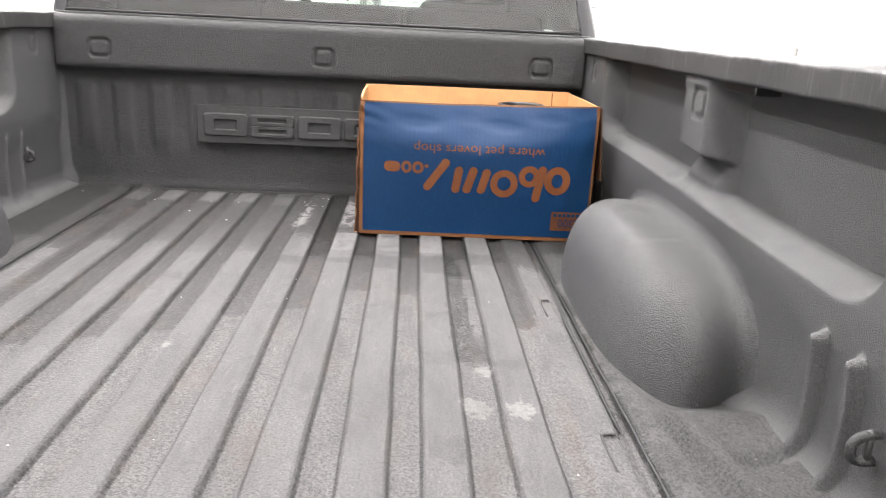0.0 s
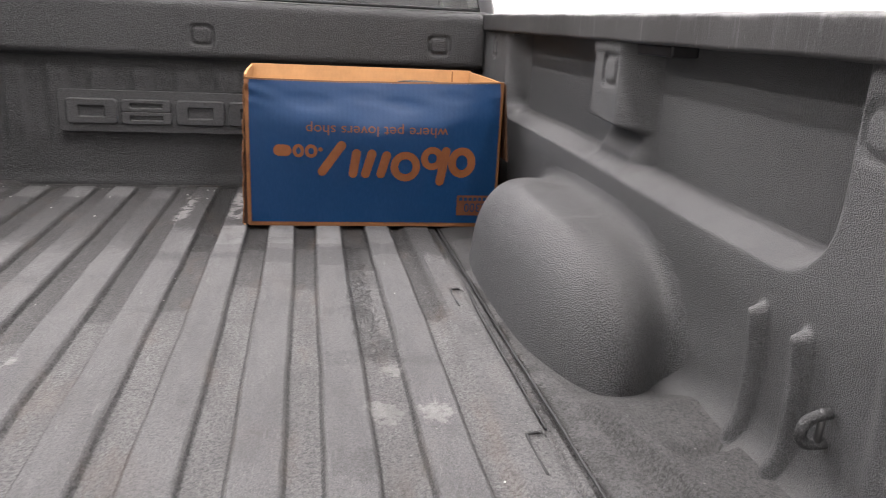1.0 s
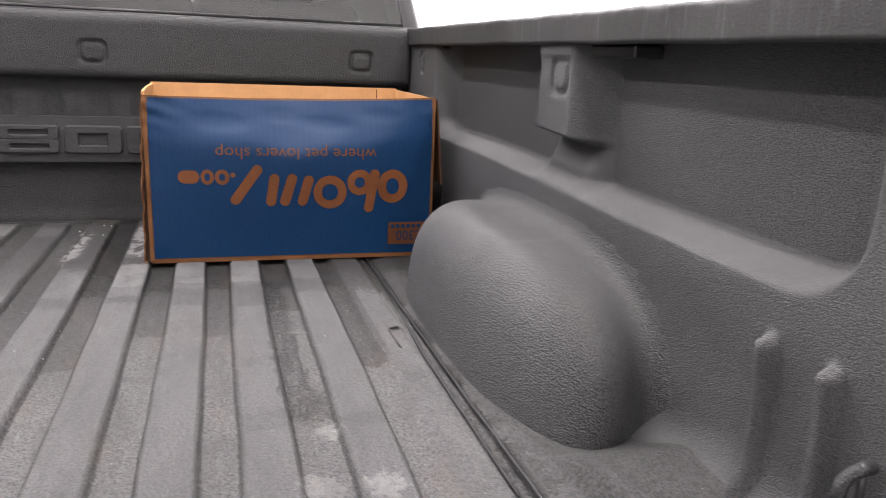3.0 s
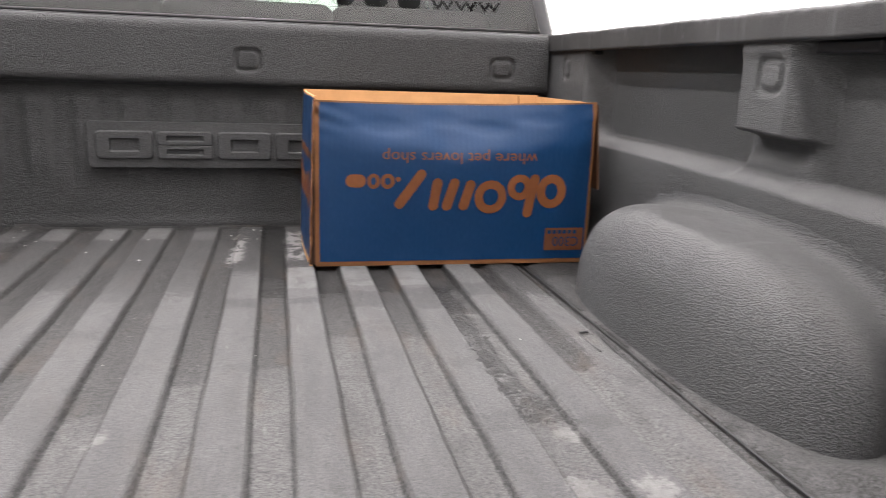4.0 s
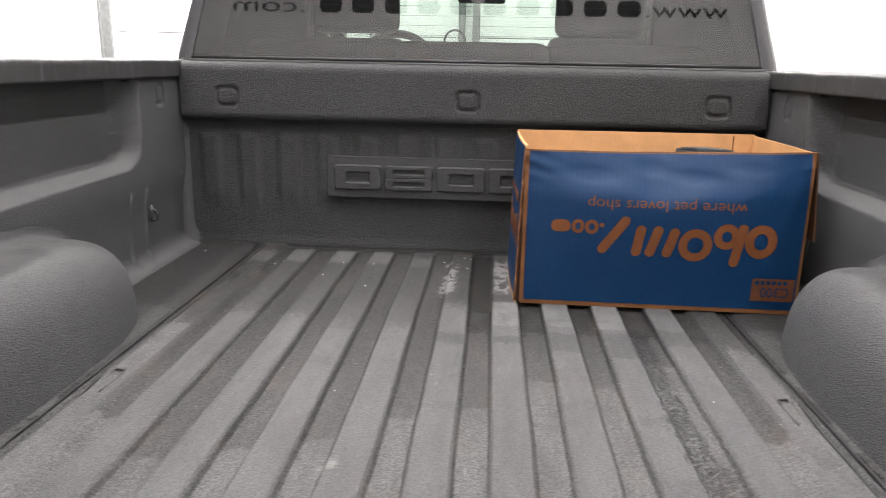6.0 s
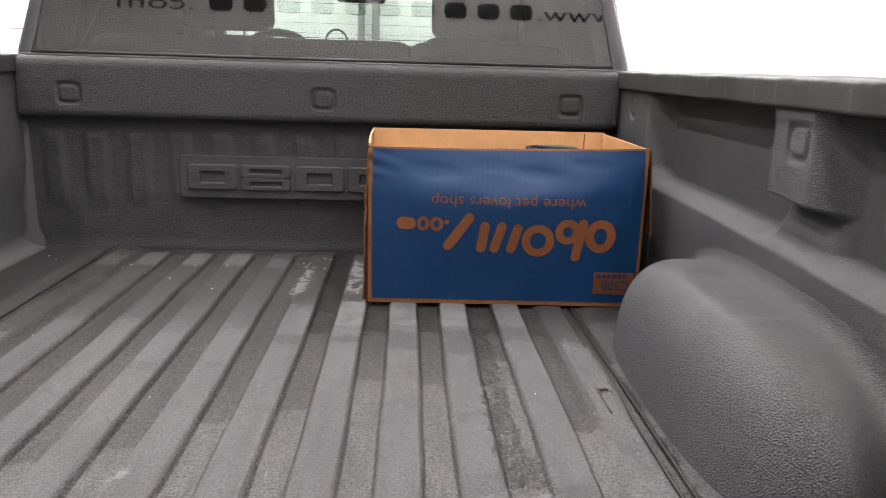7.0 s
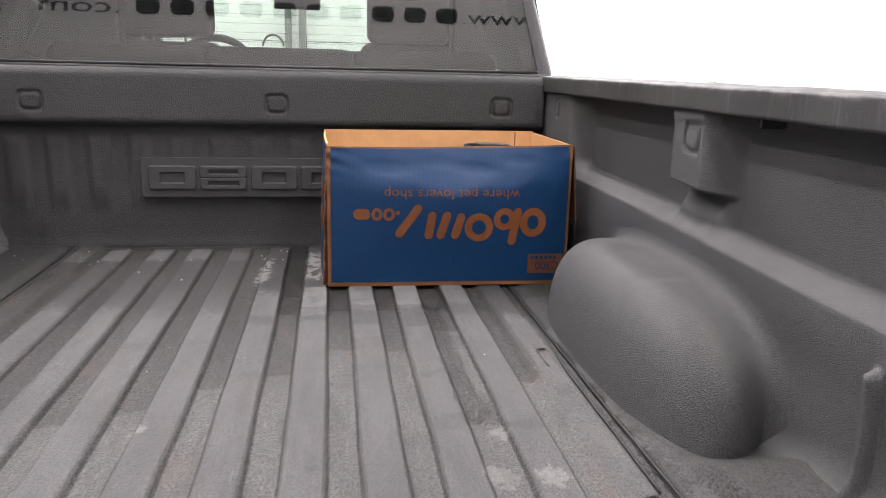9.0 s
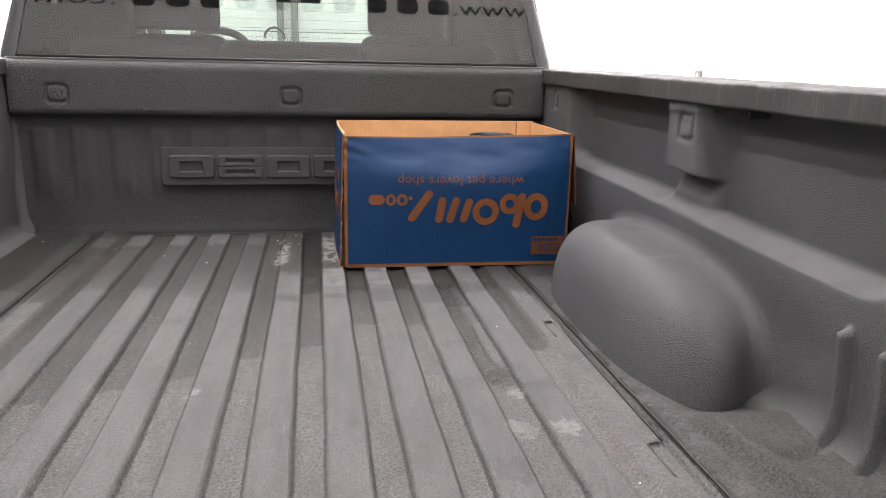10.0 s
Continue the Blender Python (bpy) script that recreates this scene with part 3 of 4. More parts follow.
def floor_height(x, y):
    z = -0.013
    for c in RIBS:
        d = abs(x - c - 0.0010 * math.sin(y * 7.0 + c * 31.0) - 0.0006 * math.sin(y * 23.0 + c * 17.0))
        if d < 0.05:
            z = max(z, -0.013 + 0.013 * smooth(0.0390, 0.0275, d) * smooth(0.030, -0.012, y))
    a = abs(x)
    if a > 0.54:
        z = max(z, -0.013 + 0.010 * smooth(0.55, 0.57, a) * smooth(0.632, 0.626, a))
        # stepped bolt pads beside the seam
        for y0, y1 in ((-1.08, -0.946), (-1.66, -1.521), (-0.42, -0.30)):
            z -= 0.007 * smooth(0.598, 0.604, a) * smooth(0.632, 0.626, a) * smooth(y1 + 0.003, y1 - 0.003, y) * smooth(y0, y0 + 0.10, y)
        g1 = 0.638 + 0.010 * smooth(-1.10, -0.80, y)
        z += 0.004 * smooth(0.636, 0.640, a) - 0.006 * smooth(g1 - 0.004, g1 - 0.001, a) * smooth(g1 + 0.004, g1 + 0.001, a)
        z -= 0.010 * smooth(0.650, 0.654, a) * smooth(0.664, 0.660, a)
        z += 0.007 * smooth(0.664, 0.70, a)
    if a > 0.68 and y < -1.40:
        # raised pad behind the housing, its ridge, and the crease that runs up to the first bead
        e = a - 0.703 - 0.19 * max(-1.53 - y, -0.06)
        z += smooth(-1.42, -1.50, y) * (0.022 * smooth(0.0, 0.026, e) + 0.004 * smooth(0.020, 0.032, e) * smooth(0.062, 0.040, e))
        k = min(1.0, max(0.0, (a - 0.785) / 0.09))
        yc = -1.622 + 0.026 * k * k
        z -= 0.016 * smooth(0.016, 0.0, abs(y - yc)) * smooth(0.760, 0.785, a)
    if y > 0.0:
        z += 0.012 * smooth(0.015, 0.05, y)
    return z


xs = set()
for c in RIBS:
    for d in (0.0425, 0.0405, 0.0385, 0.0365, 0.0345, 0.0325, 0.0305, 0.0285, 0.0265, 0.025, 0.015):
        xs |= {round(c - d, 4), round(c + d, 4)}
    xs.add(c)
for d in (0.540, 0.55, 0.56, 0.57, 0.58, 0.59, 0.598, 0.601, 0.604, 0.612, 0.62, 0.626, 0.629, 0.632, 0.634, 0.636, 0.638, 0.640, 0.642, 0.644, 0.646, 0.648, 0.650, 0.652, 0.654, 0.656, 0.658, 0.660, 0.662, 0.664, 0.666, 0.668, 0.68, 0.69, 0.695, 0.70, 0.705, 0.71, 0.715, 0.72, 0.726, 0.732, 0.738, 0.744, 0.75, 0.757, 0.764, 0.772, 0.78, 0.785, 0.79, 0.795, 0.80, 0.81, 0.82, 0.83, 0.845, 0.86, 0.895):
    xs |= {d, -d}
ys = sorted(set([round(v, 4) for v in steps(BED_END, 0.05, 0.03)] + [round(v, 4) for v in steps(-1.76, -1.42, 0.01)] + [-1.53, -1.524, -1.521, -1.518, -1.50, -1.51, -0.949, -0.946, -0.943, 0.02, 0.03, 0.04]))
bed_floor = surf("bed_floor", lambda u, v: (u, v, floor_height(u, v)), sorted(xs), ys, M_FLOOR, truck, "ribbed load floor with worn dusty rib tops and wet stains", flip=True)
for s in (1, -1):
    part("seam_sealer", tube(bmesh.new(), [(s * (0.6565 + 0.003 * smooth(-1.2, -1.5, y)), y, -0.0075 + 0.0008 * math.sin(y * 41) - 0.0018) for y in steps(BED_END + 0.01, -0.02, 0.04)], 0.0024, 8), M_RUBBER, truck, "black sealed floor seam", smooth=True)
    part("seam_sealer", tube(bmesh.new(), [(s * (0.638 + 0.010 * smooth(-1.10, -0.80, y)), y, -0.0125 + 0.0007 * math.sin(y * 37)) for y in steps(-1.50, -0.30, 0.04)], 0.0018, 8), M_RUBBER, truck, smooth=True)
    # black tubes drawn as the shade on the pads' step edges
    for yn in (-0.946, -1.521):
        corner = [(0.632, yn + 0.003), (0.618, yn + 0.001), (0.604, yn), (0.601, yn - 0.03), (0.601, yn - 0.06), (0.602, yn - 0.10)]
        groove = [(s * gx, gy, floor_height(gx, gy)) for gx, gy in corner]
        part("notch_shade_line", tube(bmesh.new(), groove, 0.0024, 8), M_RUBBER, truck, smooth=True)
part("floor_underside", bar(bmesh.new(), (-0.98, BED_END, -0.16), (0.98, 0.06, -0.025)), M_RUBBER, truck)

# headboard: one sheet with a deep lip above and flutes below
PROFILE = [(0.045, -0.01)] + [(0.042, z) for z in steps(0.0, 0.36, 0.012)] + [(0.039, 0.372), (0.033, 0.382), (0.024, 0.388), (0.014, 0.391), (0.007, 0.395), (0.003, 0.401), (0.0, 0.411)]
PROFILE += [(0.0, z) for z in steps(0.415, 0.535, 0.004)] + [(0.001, 0.542), (0.003, 0.548), (0.007, 0.554), (0.013, 0.558), (0.022, 0.560), (0.05, 0.561), (0.085, 0.560), (0.10, 0.552), (0.105, 0.50)]
CLIPS = (-0.72, 0.0, 0.72)


def plug(u, v):
    """Depth of a rounded square plug seat."""
    d = box_distance(u, v, -0.037, 0.037, -0.032, 0.032, 0.018)
    e = box_distance(u, v, -0.026, 0.026, -0.021, 0.021, 0.014)
    return 0.006 * smooth(0.003, -0.005, d) - 0.006 * smooth(0.003, -0.003, e)


def headboard(u, k):
    y, z = PROFILE[k]
    if z < 0.385:
        ph = (u / 0.122) % 1.0
        flute = smooth(0.16, 0.36, ph) * smooth(0.84, 0.64, ph)
        side = smooth(0.86, 0.80, abs(u))
        y -= 0.010 * flute * smooth(0.10, 0.19, z) * smooth(0.355, 0.335, z) * side
        y -= 0.006 * smooth(0.03, 0.0, z)
    elif 0.41 < z < 0.54:
        for c in CLIPS:
            if abs(u - c) < 0.05:
                y += plug(u - c, z - 0.459)
    return (u, y, z)


ks = list(range(len(PROFILE)))
hx = sorted(set(round(v, 4) for v in steps(-0.856, 0.856, 0.012)) | {round(c + d, 4) for c in CLIPS for d in steps(-0.044, 0.044, 0.003)})
lipk = next(i for i in ks if PROFILE[i][1] > 0.375)
part_label = "textured black-grey headboard panel"
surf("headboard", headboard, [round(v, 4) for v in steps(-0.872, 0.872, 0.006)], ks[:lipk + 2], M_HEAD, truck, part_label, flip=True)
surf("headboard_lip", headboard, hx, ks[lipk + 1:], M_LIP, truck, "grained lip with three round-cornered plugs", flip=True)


def corner_cove(s):
    """Rounded inner corner between headboard and bed side, wider at the floor."""
    def f(k, z):
        r = 0.036 + 0.045 * max(0.0, 1 - max(z, 0.0) / 0.075) ** 2
        ang = math.pi / 2 * k / 12
        return (s * (0.882 - r + r * math.cos(ang)), 0.0445 - r + r * math.sin(ang), z)
    return surf("corner_cove", f, list(range(13)), steps(-0.012, 0.384, 0.012), M_WALL_LINER, truck, flip=s < 0)


for s in (-1, 1):
    corner_cove(s)
    bm = bar(bmesh.new(), (s * 0.8605 - 0.0045, 0.006, 0.40), (s * 0.8605 + 0.0045, 0.10, 0.556), 0.002)
    part("lip_end", bm, M_LIP, truck)

# raised name plate: plain blocks stand for the letters
FACE = Matrix.Translation((0, 0.033, 0)) @ Matrix(((1, 0, 0, 0), (0, 0, -1, 0), (0, 1, 0, 0), (0, 0, 0, 1)))
name_plate = part("name_plate", slab(bmesh.new(), outline(0.852, 0.124, 0.012), FACE @ Matrix.Translation((0, 0.226, 0)), 0.0165, 0.004), M_EMBLEM, truck, "raised plate with embossed blocks")


def frame_block(bm, m, w, h, r, hole_w, hole_h, depth, inset, dz=0.0):
    """A raised rounded block with a slot through it."""
    loops = []
    for ww, hh, rr, zz in ((w, h, r, 0), (w, h, r, depth - inset), (w - 2 * inset, h - 2 * inset, r * 0.8, depth), (hole_w + 2 * inset, hole_h + 2 * inset, 0.004, depth), (hole_w, hole_h, 0.003, depth - inset * 1.5), (hole_w, hole_h, 0.003, 0)):
        q = outline(ww, hh, rr)
        loops.append([bm.verts.new(m @ Vector((p[0], p[1] + (dz if i > 2 else 0), zz))) for p in q for i in (len(loops),)])
    for r0, r1 in zip(loops, loops[1:]):
        for i in range(len(r0)):
            k = (i + 1) % len(r0)
            bm.faces.new((r0[i], r0[k], r1[k], r1[i]))
    return bm


for c, slots in ((-0.328, 1), (-0.172, 2), (-0.014, 1), (0.142, 1), (0.285, 1), (0.375, 0)):
    m = FACE @ Matrix.Translation((c, 0.226, 0.0166))
    bm = bmesh.new()
    if slots == 1:
        frame_block(bm, m, 0.146, 0.076, 0.012, 0.070, 0.030, 0.009, 0.0035)
    elif slots == 2:
        frame_block(bm, m @ Matrix.Translation((0, 0.0185, 0)), 0.146, 0.0385, 0.010, 0.092, 0.011, 0.009, 0.003)
        frame_block(bm, m @ Matrix.Translation((0, -0.0185, 0)), 0.146, 0.0385, 0.010, 0.092, 0.011, 0.009, 0.003)
    else:
        slab(bm, outline(0.036, 0.076, 0.004), m, 0.009, 0.0035)
    part("emblem_block", bm, M_EMBLEM, name_plate)

# bed sides: recessed upper panel, ledge, pocket column, upright beads, cove at the floor
WALL_X = 0.872
BEADS = (-1.596, -1.684, -0.322, -0.232)
PLUGS = ((-1.022, 0.460), (-0.115, 0.467), (-1.737, 0.447))


def wall_base(y, z):
    """The bed side without its beads, plugs and cove."""
    lip = 0.268 + 0.016 * smooth(-1.6, -0.5, y)
    d = box_distance(y, z, -1.70, -0.245, lip, 0.9, 0.10)
    r = smooth(0.008, -0.024 - 0.040 * smooth(lip + 0.03, lip + 0.09, z), d)
    return WALL_X + 0.064 * r + 0.012 * smooth(0.27, 0.12, z)


def side_depth(y, z):
    foot = 0.356 + 0.006 * smooth(-1.09, -0.95, y)
    across = smooth(-1.128, -1.066, y) * smooth(-0.928, -0.944, y)
    p = across * smooth(foot - 0.009, foot + 0.007, z)
    flush = WALL_X + 0.012 * smooth(0.27, 0.12, z)
    x = wall_base(y, z)
    # the plinth that flares out under the post, then the post and its cap strip
    plinth = smooth(-1.135, -1.085, y) * smooth(-0.905, -0.945, y) * smooth(0.372, 0.350, z)
    x += (flush - x) * plinth * (0.16 + 0.34 * smooth(0.352, 0.300, z))
    x += (flush - x) * p
    x -= 0.0035 * smooth(0.4925, 0.4955, z) * across
    for c in BEADS:
        if abs(y - c) < 0.03 and z < 0.24:
            e = math.hypot(y - c, max(0, z - 0.20))
            x -= (0.021 if c < -0.5 else 0.0045) * smooth(0.0135, 0.004, e) * smooth(0.0, 0.035, z)
    # soft upright fold where the side turns towards the tailgate
    fold = -1.806 - 0.02 * z
    x -= 0.0045 * smooth(0.020, 0.0, abs(y - fold)) * smooth(0.42, 0.30, z) * smooth(0.02, 0.08, z)
    x += 0.006 * smooth(fold - 0.005, fold - 0.06, y) * smooth(0.42, 0.30, z)
    for c, zz in PLUGS:
        if abs(y - c) < 0.06 and abs(z - zz) < 0.06:
            x += plug((y - c) / (0.95 if c < -0.5 else 0.7), z - zz)
    rc = 0.050 + 0.022 * smooth(-1.44, -1.56, y)
    if z < rc:
        x -= rc - math.sqrt(max(0.0, rc * rc - (rc - max(z, 0.0)) ** 2))
    return x


zs = sorted(set([-0.02] + steps(0.0, 0.06, 0.006) + steps(0.06, 0.26, 0.008) + steps(0.26, 0.31, 0.0025) + steps(0.31, 0.38, 0.004) + steps(0.38, 0.52, 0.006)))
wy = sorted(set(round(v, 4) for v in steps(BED_END, 0.045, 0.012)) | {round(c + d, 4) for c in BEADS for d in (-0.018, -0.012, -0.008, -0.004, 0, 0.004, 0.008, 0.012, 0.018)} | {round(c + d, 4) for c, q in PLUGS for d in steps(-0.044, 0.044, 0.004)} | {round(v, 4) for v in steps(-1.15, -0.90, 0.004)} | {round(v, 4) for v in steps(-1.85, -1.77, 0.006)})
RAIL = [(0.868, 0.5125), (0.861, 0.514), (0.859, 0.517), (0.859, 0.520), (0.859, 0.554), (0.859, 0.5565), (0.8598, 0.5595), (0.8625, 0.5613), (0.866, 0.5618), (0.872, 0.5622), (0.93, 0.566), (0.985, 0.563), (1.0, 0.556), (1.008, 0.54), (1.008, 0.50)]


def house_field(x, y, z):
    """Signed distance to the wheel housing, blended into the bed side and the floor."""
    near = np.clip((x - 0.745) / 0.13, 0, 1)
    near = near * near * (3 - 2 * near)
    back = np.clip((-0.8 - y) / 0.4, 0, 1)
    back = back * back * (3 - 2 * back)
    a = 0.425 + back * (0.052 - 0.076 * near)
    h = 0.226 - 0.016 * near
    depth = 0.205 - 0.08 * np.maximum(z, 0.0)
    u, v, w = np.abs(y + 1.0) / a, np.maximum(z, 0.0) / h, np.maximum(WALL_X + 0.006 - x, 0.0) / depth
    p, q = 2.8, 3.1
    f = (u ** p + v ** p + 1e-9) ** (1 / p)
    g = (f ** q + w ** q) ** (1 / q)
    lead = (f / g) ** (q - 1)
    gu, gv = lead * (u / f) ** (p - 1) / a, lead * (v / f) ** (p - 1) / h
    gw = (w / g) ** (q - 1) / depth
    dome = (g - 1) / np.sqrt(gu * gu + gv * gv + gw * gw)
    zz = np.clip((0.27 - z) / 0.15, 0, 1)
    over = np.clip((z - 0.234) / 0.03, 0, 1)
    wall_d = WALL_X + 0.0015 + 0.012 * zz * zz * (3 - 2 * zz) + 0.09 * over * over - x

    def blend(q, w, k):
        t = np.clip(0.5 + 0.5 * (w - q) / k, 0, 1)
        return w * (1 - t) + q * t - k * t * (1 - t)
    return blend(blend(dome, wall_d, 0.040), z + 0.020, 0.022), dome


def wheelhouse(s):
    """Rounded housing found along rays from a point on the bed side."""
    th = np.linspace(0.0, math.pi, 121)
    ph = (np.linspace(0.0, 1.0, 72) ** 1.5) * math.pi / 2
    T, P = np.meshgrid(th, ph, indexing="ij")
    dx, dy, dz = -0.21 * np.sin(P), 0.42 * np.cos(P) * np.cos(T), 0.23 * np.cos(P) * np.sin(T)
    reach = np.zeros_like(T)
    open_ray = np.ones_like(T, dtype=bool)
    for k in range(1, 170):
        t = 0.3 + k * 0.006
        d, dome = house_field(0.888 + t * dx, -1.03 + t * dy, -0.008 + t * dz)
        stop = open_ray & ((d > 0) | (dome > 0.075))
        reach[stop] = t
        open_ray &= ~stop
    reach[open_ray] = 1.3
    low = reach - 0.006
    for k in range(9):
        mid = (low + reach) / 2
        d, dome = house_field(0.888 + mid * dx, -1.03 + mid * dy, -0.008 + mid * dz)
        outside = (d > 0) | (dome > 0.075)
        reach = np.where(outside, mid, reach)
        low = np.where(outside, low, mid)
    X, Y, Z = 0.888 + reach * dx, -1.03 + reach * dy, -0.008 + reach * dz

    def f(i, k):
        x, y, z = float(X[i, k]), float(Y[i, k]), float(Z[i, k])
        # flat pressed patch on the top
        z -= 0.009 * smooth(0.022, -0.022, box_distance(y, x, -1.15, -0.90, 0.758, 0.840, 0.04)) * smooth(0.15, 0.2, z)
        return (s * x, y, z)
    return surf("wheelhouse", f, list(range(121)), list(range(72)), M_HOUSE, truck, "rounded wheel housing coated in pebbled liner", flip=s > 0)


def d_ring(s, y, z, k=1.0):
    ring = []
    for i in range(21):
        a = math.pi * i / 20
        bulge = abs(math.sin(a)) ** 0.72
        ring.append((s * (WALL_X + 0.008 - 0.034 * k * bulge), y + 0.004 * bulge, z + 0.0215 * k * math.copysign(abs(math.cos(a)) ** 0.8, math.cos(a)) - 0.006 * bulge))
    hook = part("tie_down_ring", tube(bmesh.new(), ring, 0.0078 * k), M_EMBLEM, truck, "black cargo tie-down ring", smooth=True)
    part("bracket", tube(bmesh.new(), [(s * (WALL_X - 0.002), y, z + 0.024), (s * (WALL_X - 0.002), y, z - 0.024)], 0.0045), M_HOOK, hook, smooth=True)


for s in (1, -1):
    side = surf("bed_side", lambda u, v: (s * side_depth(u, v), u, v), wy, zs, M_WALL_LINER, truck, "moulded inner bed side in sprayed liner", flip=s > 0)
    wheelhouse(s)
    rail = surf("rail_cap", lambda u, k: (s * RAIL[k][0], u, RAIL[k][1] + 0.0006 * math.sin(u * 23)), steps(BED_END, 0.075, 0.05), list(range(len(RAIL))), M_RAIL, truck, "grey plastic cap along the bed rail", flip=s < 0)
    # outer skin with a wheel opening, and the closed rear end
    surf("outer_panel", lambda u, k: (s * (1.012 + (0.012, 0.03, 0.035, 0.02, -0.02)[k]), u, (0.53, 0.40, 0.15, -0.2, -0.5)[k]), steps(BED_END, 0.09, 0.1), list(range(5)), M_PAINT, truck, "dark metallic outer bed panel", flip=s > 0)
    part("rear_pillar", bar(bmesh.new(), (min(s * 0.875, s * 1.03), BED_END - 0.012, -0.3), (max(s * 0.875, s * 1.03), BED_END - 0.001, 0.53), 0.003), M_PAINT, truck)
    for y0, y1, z0 in ((-1.235, -1.105, 0.494), (-0.275, -0.175, 0.503)):
        part("rail_bracket", bar(bmesh.new(), (min(s * 0.885, s * 0.935), y0, z0), (max(s * 0.885, s * 0.935), y1, 0.5135), 0.004), M_TUB, truck, "black plastic bracket under the rail cap")
    d_ring(s, -1.740, 0.117, 0.88)
    d_ring(s, -0.225, 0.143, 0.72)
    for wy0 in (-1.065, 2.75):
        tyre = part("tyre", tube(bmesh.new(), [(s * 0.86, wy0 + 0.275 * math.cos(2 * math.pi * i / 40), GROUND + 0.40 + 0.275 * math.sin(2 * math.pi * i / 40)) for i in range(40)], 0.125, 12, True), M_RUBBER, truck, smooth=True)
        bm = bmesh.new()
        bmesh.ops.create_cone(bm, cap_ends=True, segments=32, radius1=0.23, radius2=0.20, depth=0.2, matrix=pose(s * 0.88, wy0, GROUND + 0.40, 0, 90 * s, 0))
        part("rim", bm, M_JAMB, tyre)

# cab: leaning rear wall round the glass, roof, sides, windscreen frame
LEAN_Y = math.tan(radians(8))


def rear_y(z):
    return 0.135 + LEAN_Y * (z - 0.57)


def half_glass(z):
    return 0.872 - 0.235 * (z - 0.571)


def half_cab(z):
    return 0.945 - 0.28 * max(0.0, z - 0.57) - 0.5 * max(0.0, z - 0.93)


GZ0, GZ1 = 0.572, 0.98
pillar_us = [0.0, 0.12, 0.3, 0.5, 0.68, 0.82, 0.92, 0.97, 1.0]
for s in (1, -1):
    def pillar(z, k):
        t = pillar_us[k]
        x0, x1 = half_glass(max(z, GZ0)) + 0.004, half_cab(z)
        a = t * math.pi / 2
        return (s * (x0 + (x1 - x0) * math.sin(a)), rear_y(z) + 0.003 + 0.09 * (1 - math.cos(a)) ** 1.3, z)
    surf("rear_pillar", pillar, steps(0.40, GZ1, 0.03), list(range(len(pillar_us))), M_PAINT, truck, "glossy dark cab corner", flip=s < 0)
    # side closed over the rear door window to keep light out of the cabin
    surf("cab_side", lambda u, v: (s * half_cab(v), u, v), [0.22, 0.42, 0.66, 1.08], steps(0.40, 1.04, 0.06), M_PAINT, truck, flip=s > 0)
    surf("door_skin", lambda u, v: (s * (0.955 + 0.05 * math.sin(math.pi * min(1, max(0, (v + 0.5) / 1.1)))), u, v), steps(0.26, 3.6, 0.25), steps(-0.5, 0.53, 0.09), M_PAINT, truck, "dark metallic cab doors", flip=s > 0)
    for y0, y1 in ((1.05, 1.17),):
        part("door_pillar", bar(bmesh.new(), (min(s * 0.72, s * 0.90), y0, 0.50), (max(s * 0.72, s * 0.90), y1, 1.0), 0.01), M_CABIN, truck)
    part("windscreen_pillar", tube(bmesh.new(), [(s * 0.86, 2.55, 0.50), (s * 0.80, 1.95, 0.80), (s * 0.74, 1.62, 0.99)], 0.05), M_PAINT, truck, smooth=True)
    surf("side_window", lambda u, v: (s * (half_cab(v) - 0.03), u, v), [0.5, 1.05, 1.7, 2.3], steps(0.58, 0.98, 0.1), M_DARKGLASS, truck)
surf("roof", lambda u, v: (u * 0.80, 0.235 + v * 1.55, 1.045 + 0.03 * math.sin(math.pi * v) - 0.055 * u ** 4), steps(-1, 1, 0.1), steps(0, 1, 0.1), M_PAINT, truck, "dark metallic cab roof")
surf("roof_edge", lambda u, v: (u * (half_glass(GZ1) + (0.80 - half_glass(GZ1)) * v), rear_y(GZ1) + 0.003 + v * (0.232 - rear_y(GZ1)), GZ1 + v * (1.043 - GZ1) - 0.055 * v * u ** 4), steps(-1, 1, 0.1), [0, 0.3, 0.6, 1], M_PAINT, truck)
surf("headliner", lambda u, v: (u * 0.80, 0.25 + v * 1.5, 1.0), [-1, 0, 1], [0, 0.5, 1], M_CABIN, truck)
rear_window = surf("rear_window", lambda u, v: (u * half_glass(v), rear_y(v), v), steps(-1, 1, 0.1), steps(GZ0, GZ1, 0.05), M_GLASS, truck, "tinted rear window with fine heater lines", flip=True)
for k in range(12):
    z = 0.62 + k * 0.029
    part("heater_line", bar(bmesh.new(), (-half_glass(z) + 0.1, rear_y(z) + 0.003, z), (half_glass(z) - 0.1, rear_y(z) + 0.004, z + 0.0011)), M_TRIM, rear_window)
bm = bmesh.new()
gl = [(-half_glass(GZ0), GZ0), (half_glass(GZ0), GZ0), (half_glass(GZ1), GZ1), (-half_glass(GZ1), GZ1)]
tube(bm, [(x, rear_y(z) - 0.002, z) for x, z in gl], 0.006, 8, True)
part("window_seal", bm, M_TRIM, rear_window, "thin black rubber seal", smooth=True)
part("cab_rear_panel", bar(bmesh.new(), (-0.90, 0.108, -0.3), (0.90, 0.130, 0.568), 0.004), M_TRIM, truck)
part("cab_floor", bar(bmesh.new(), (-0.94, 0.14, -0.45), (0.94, 3.6, -0.25)), M_CABIN, truck)
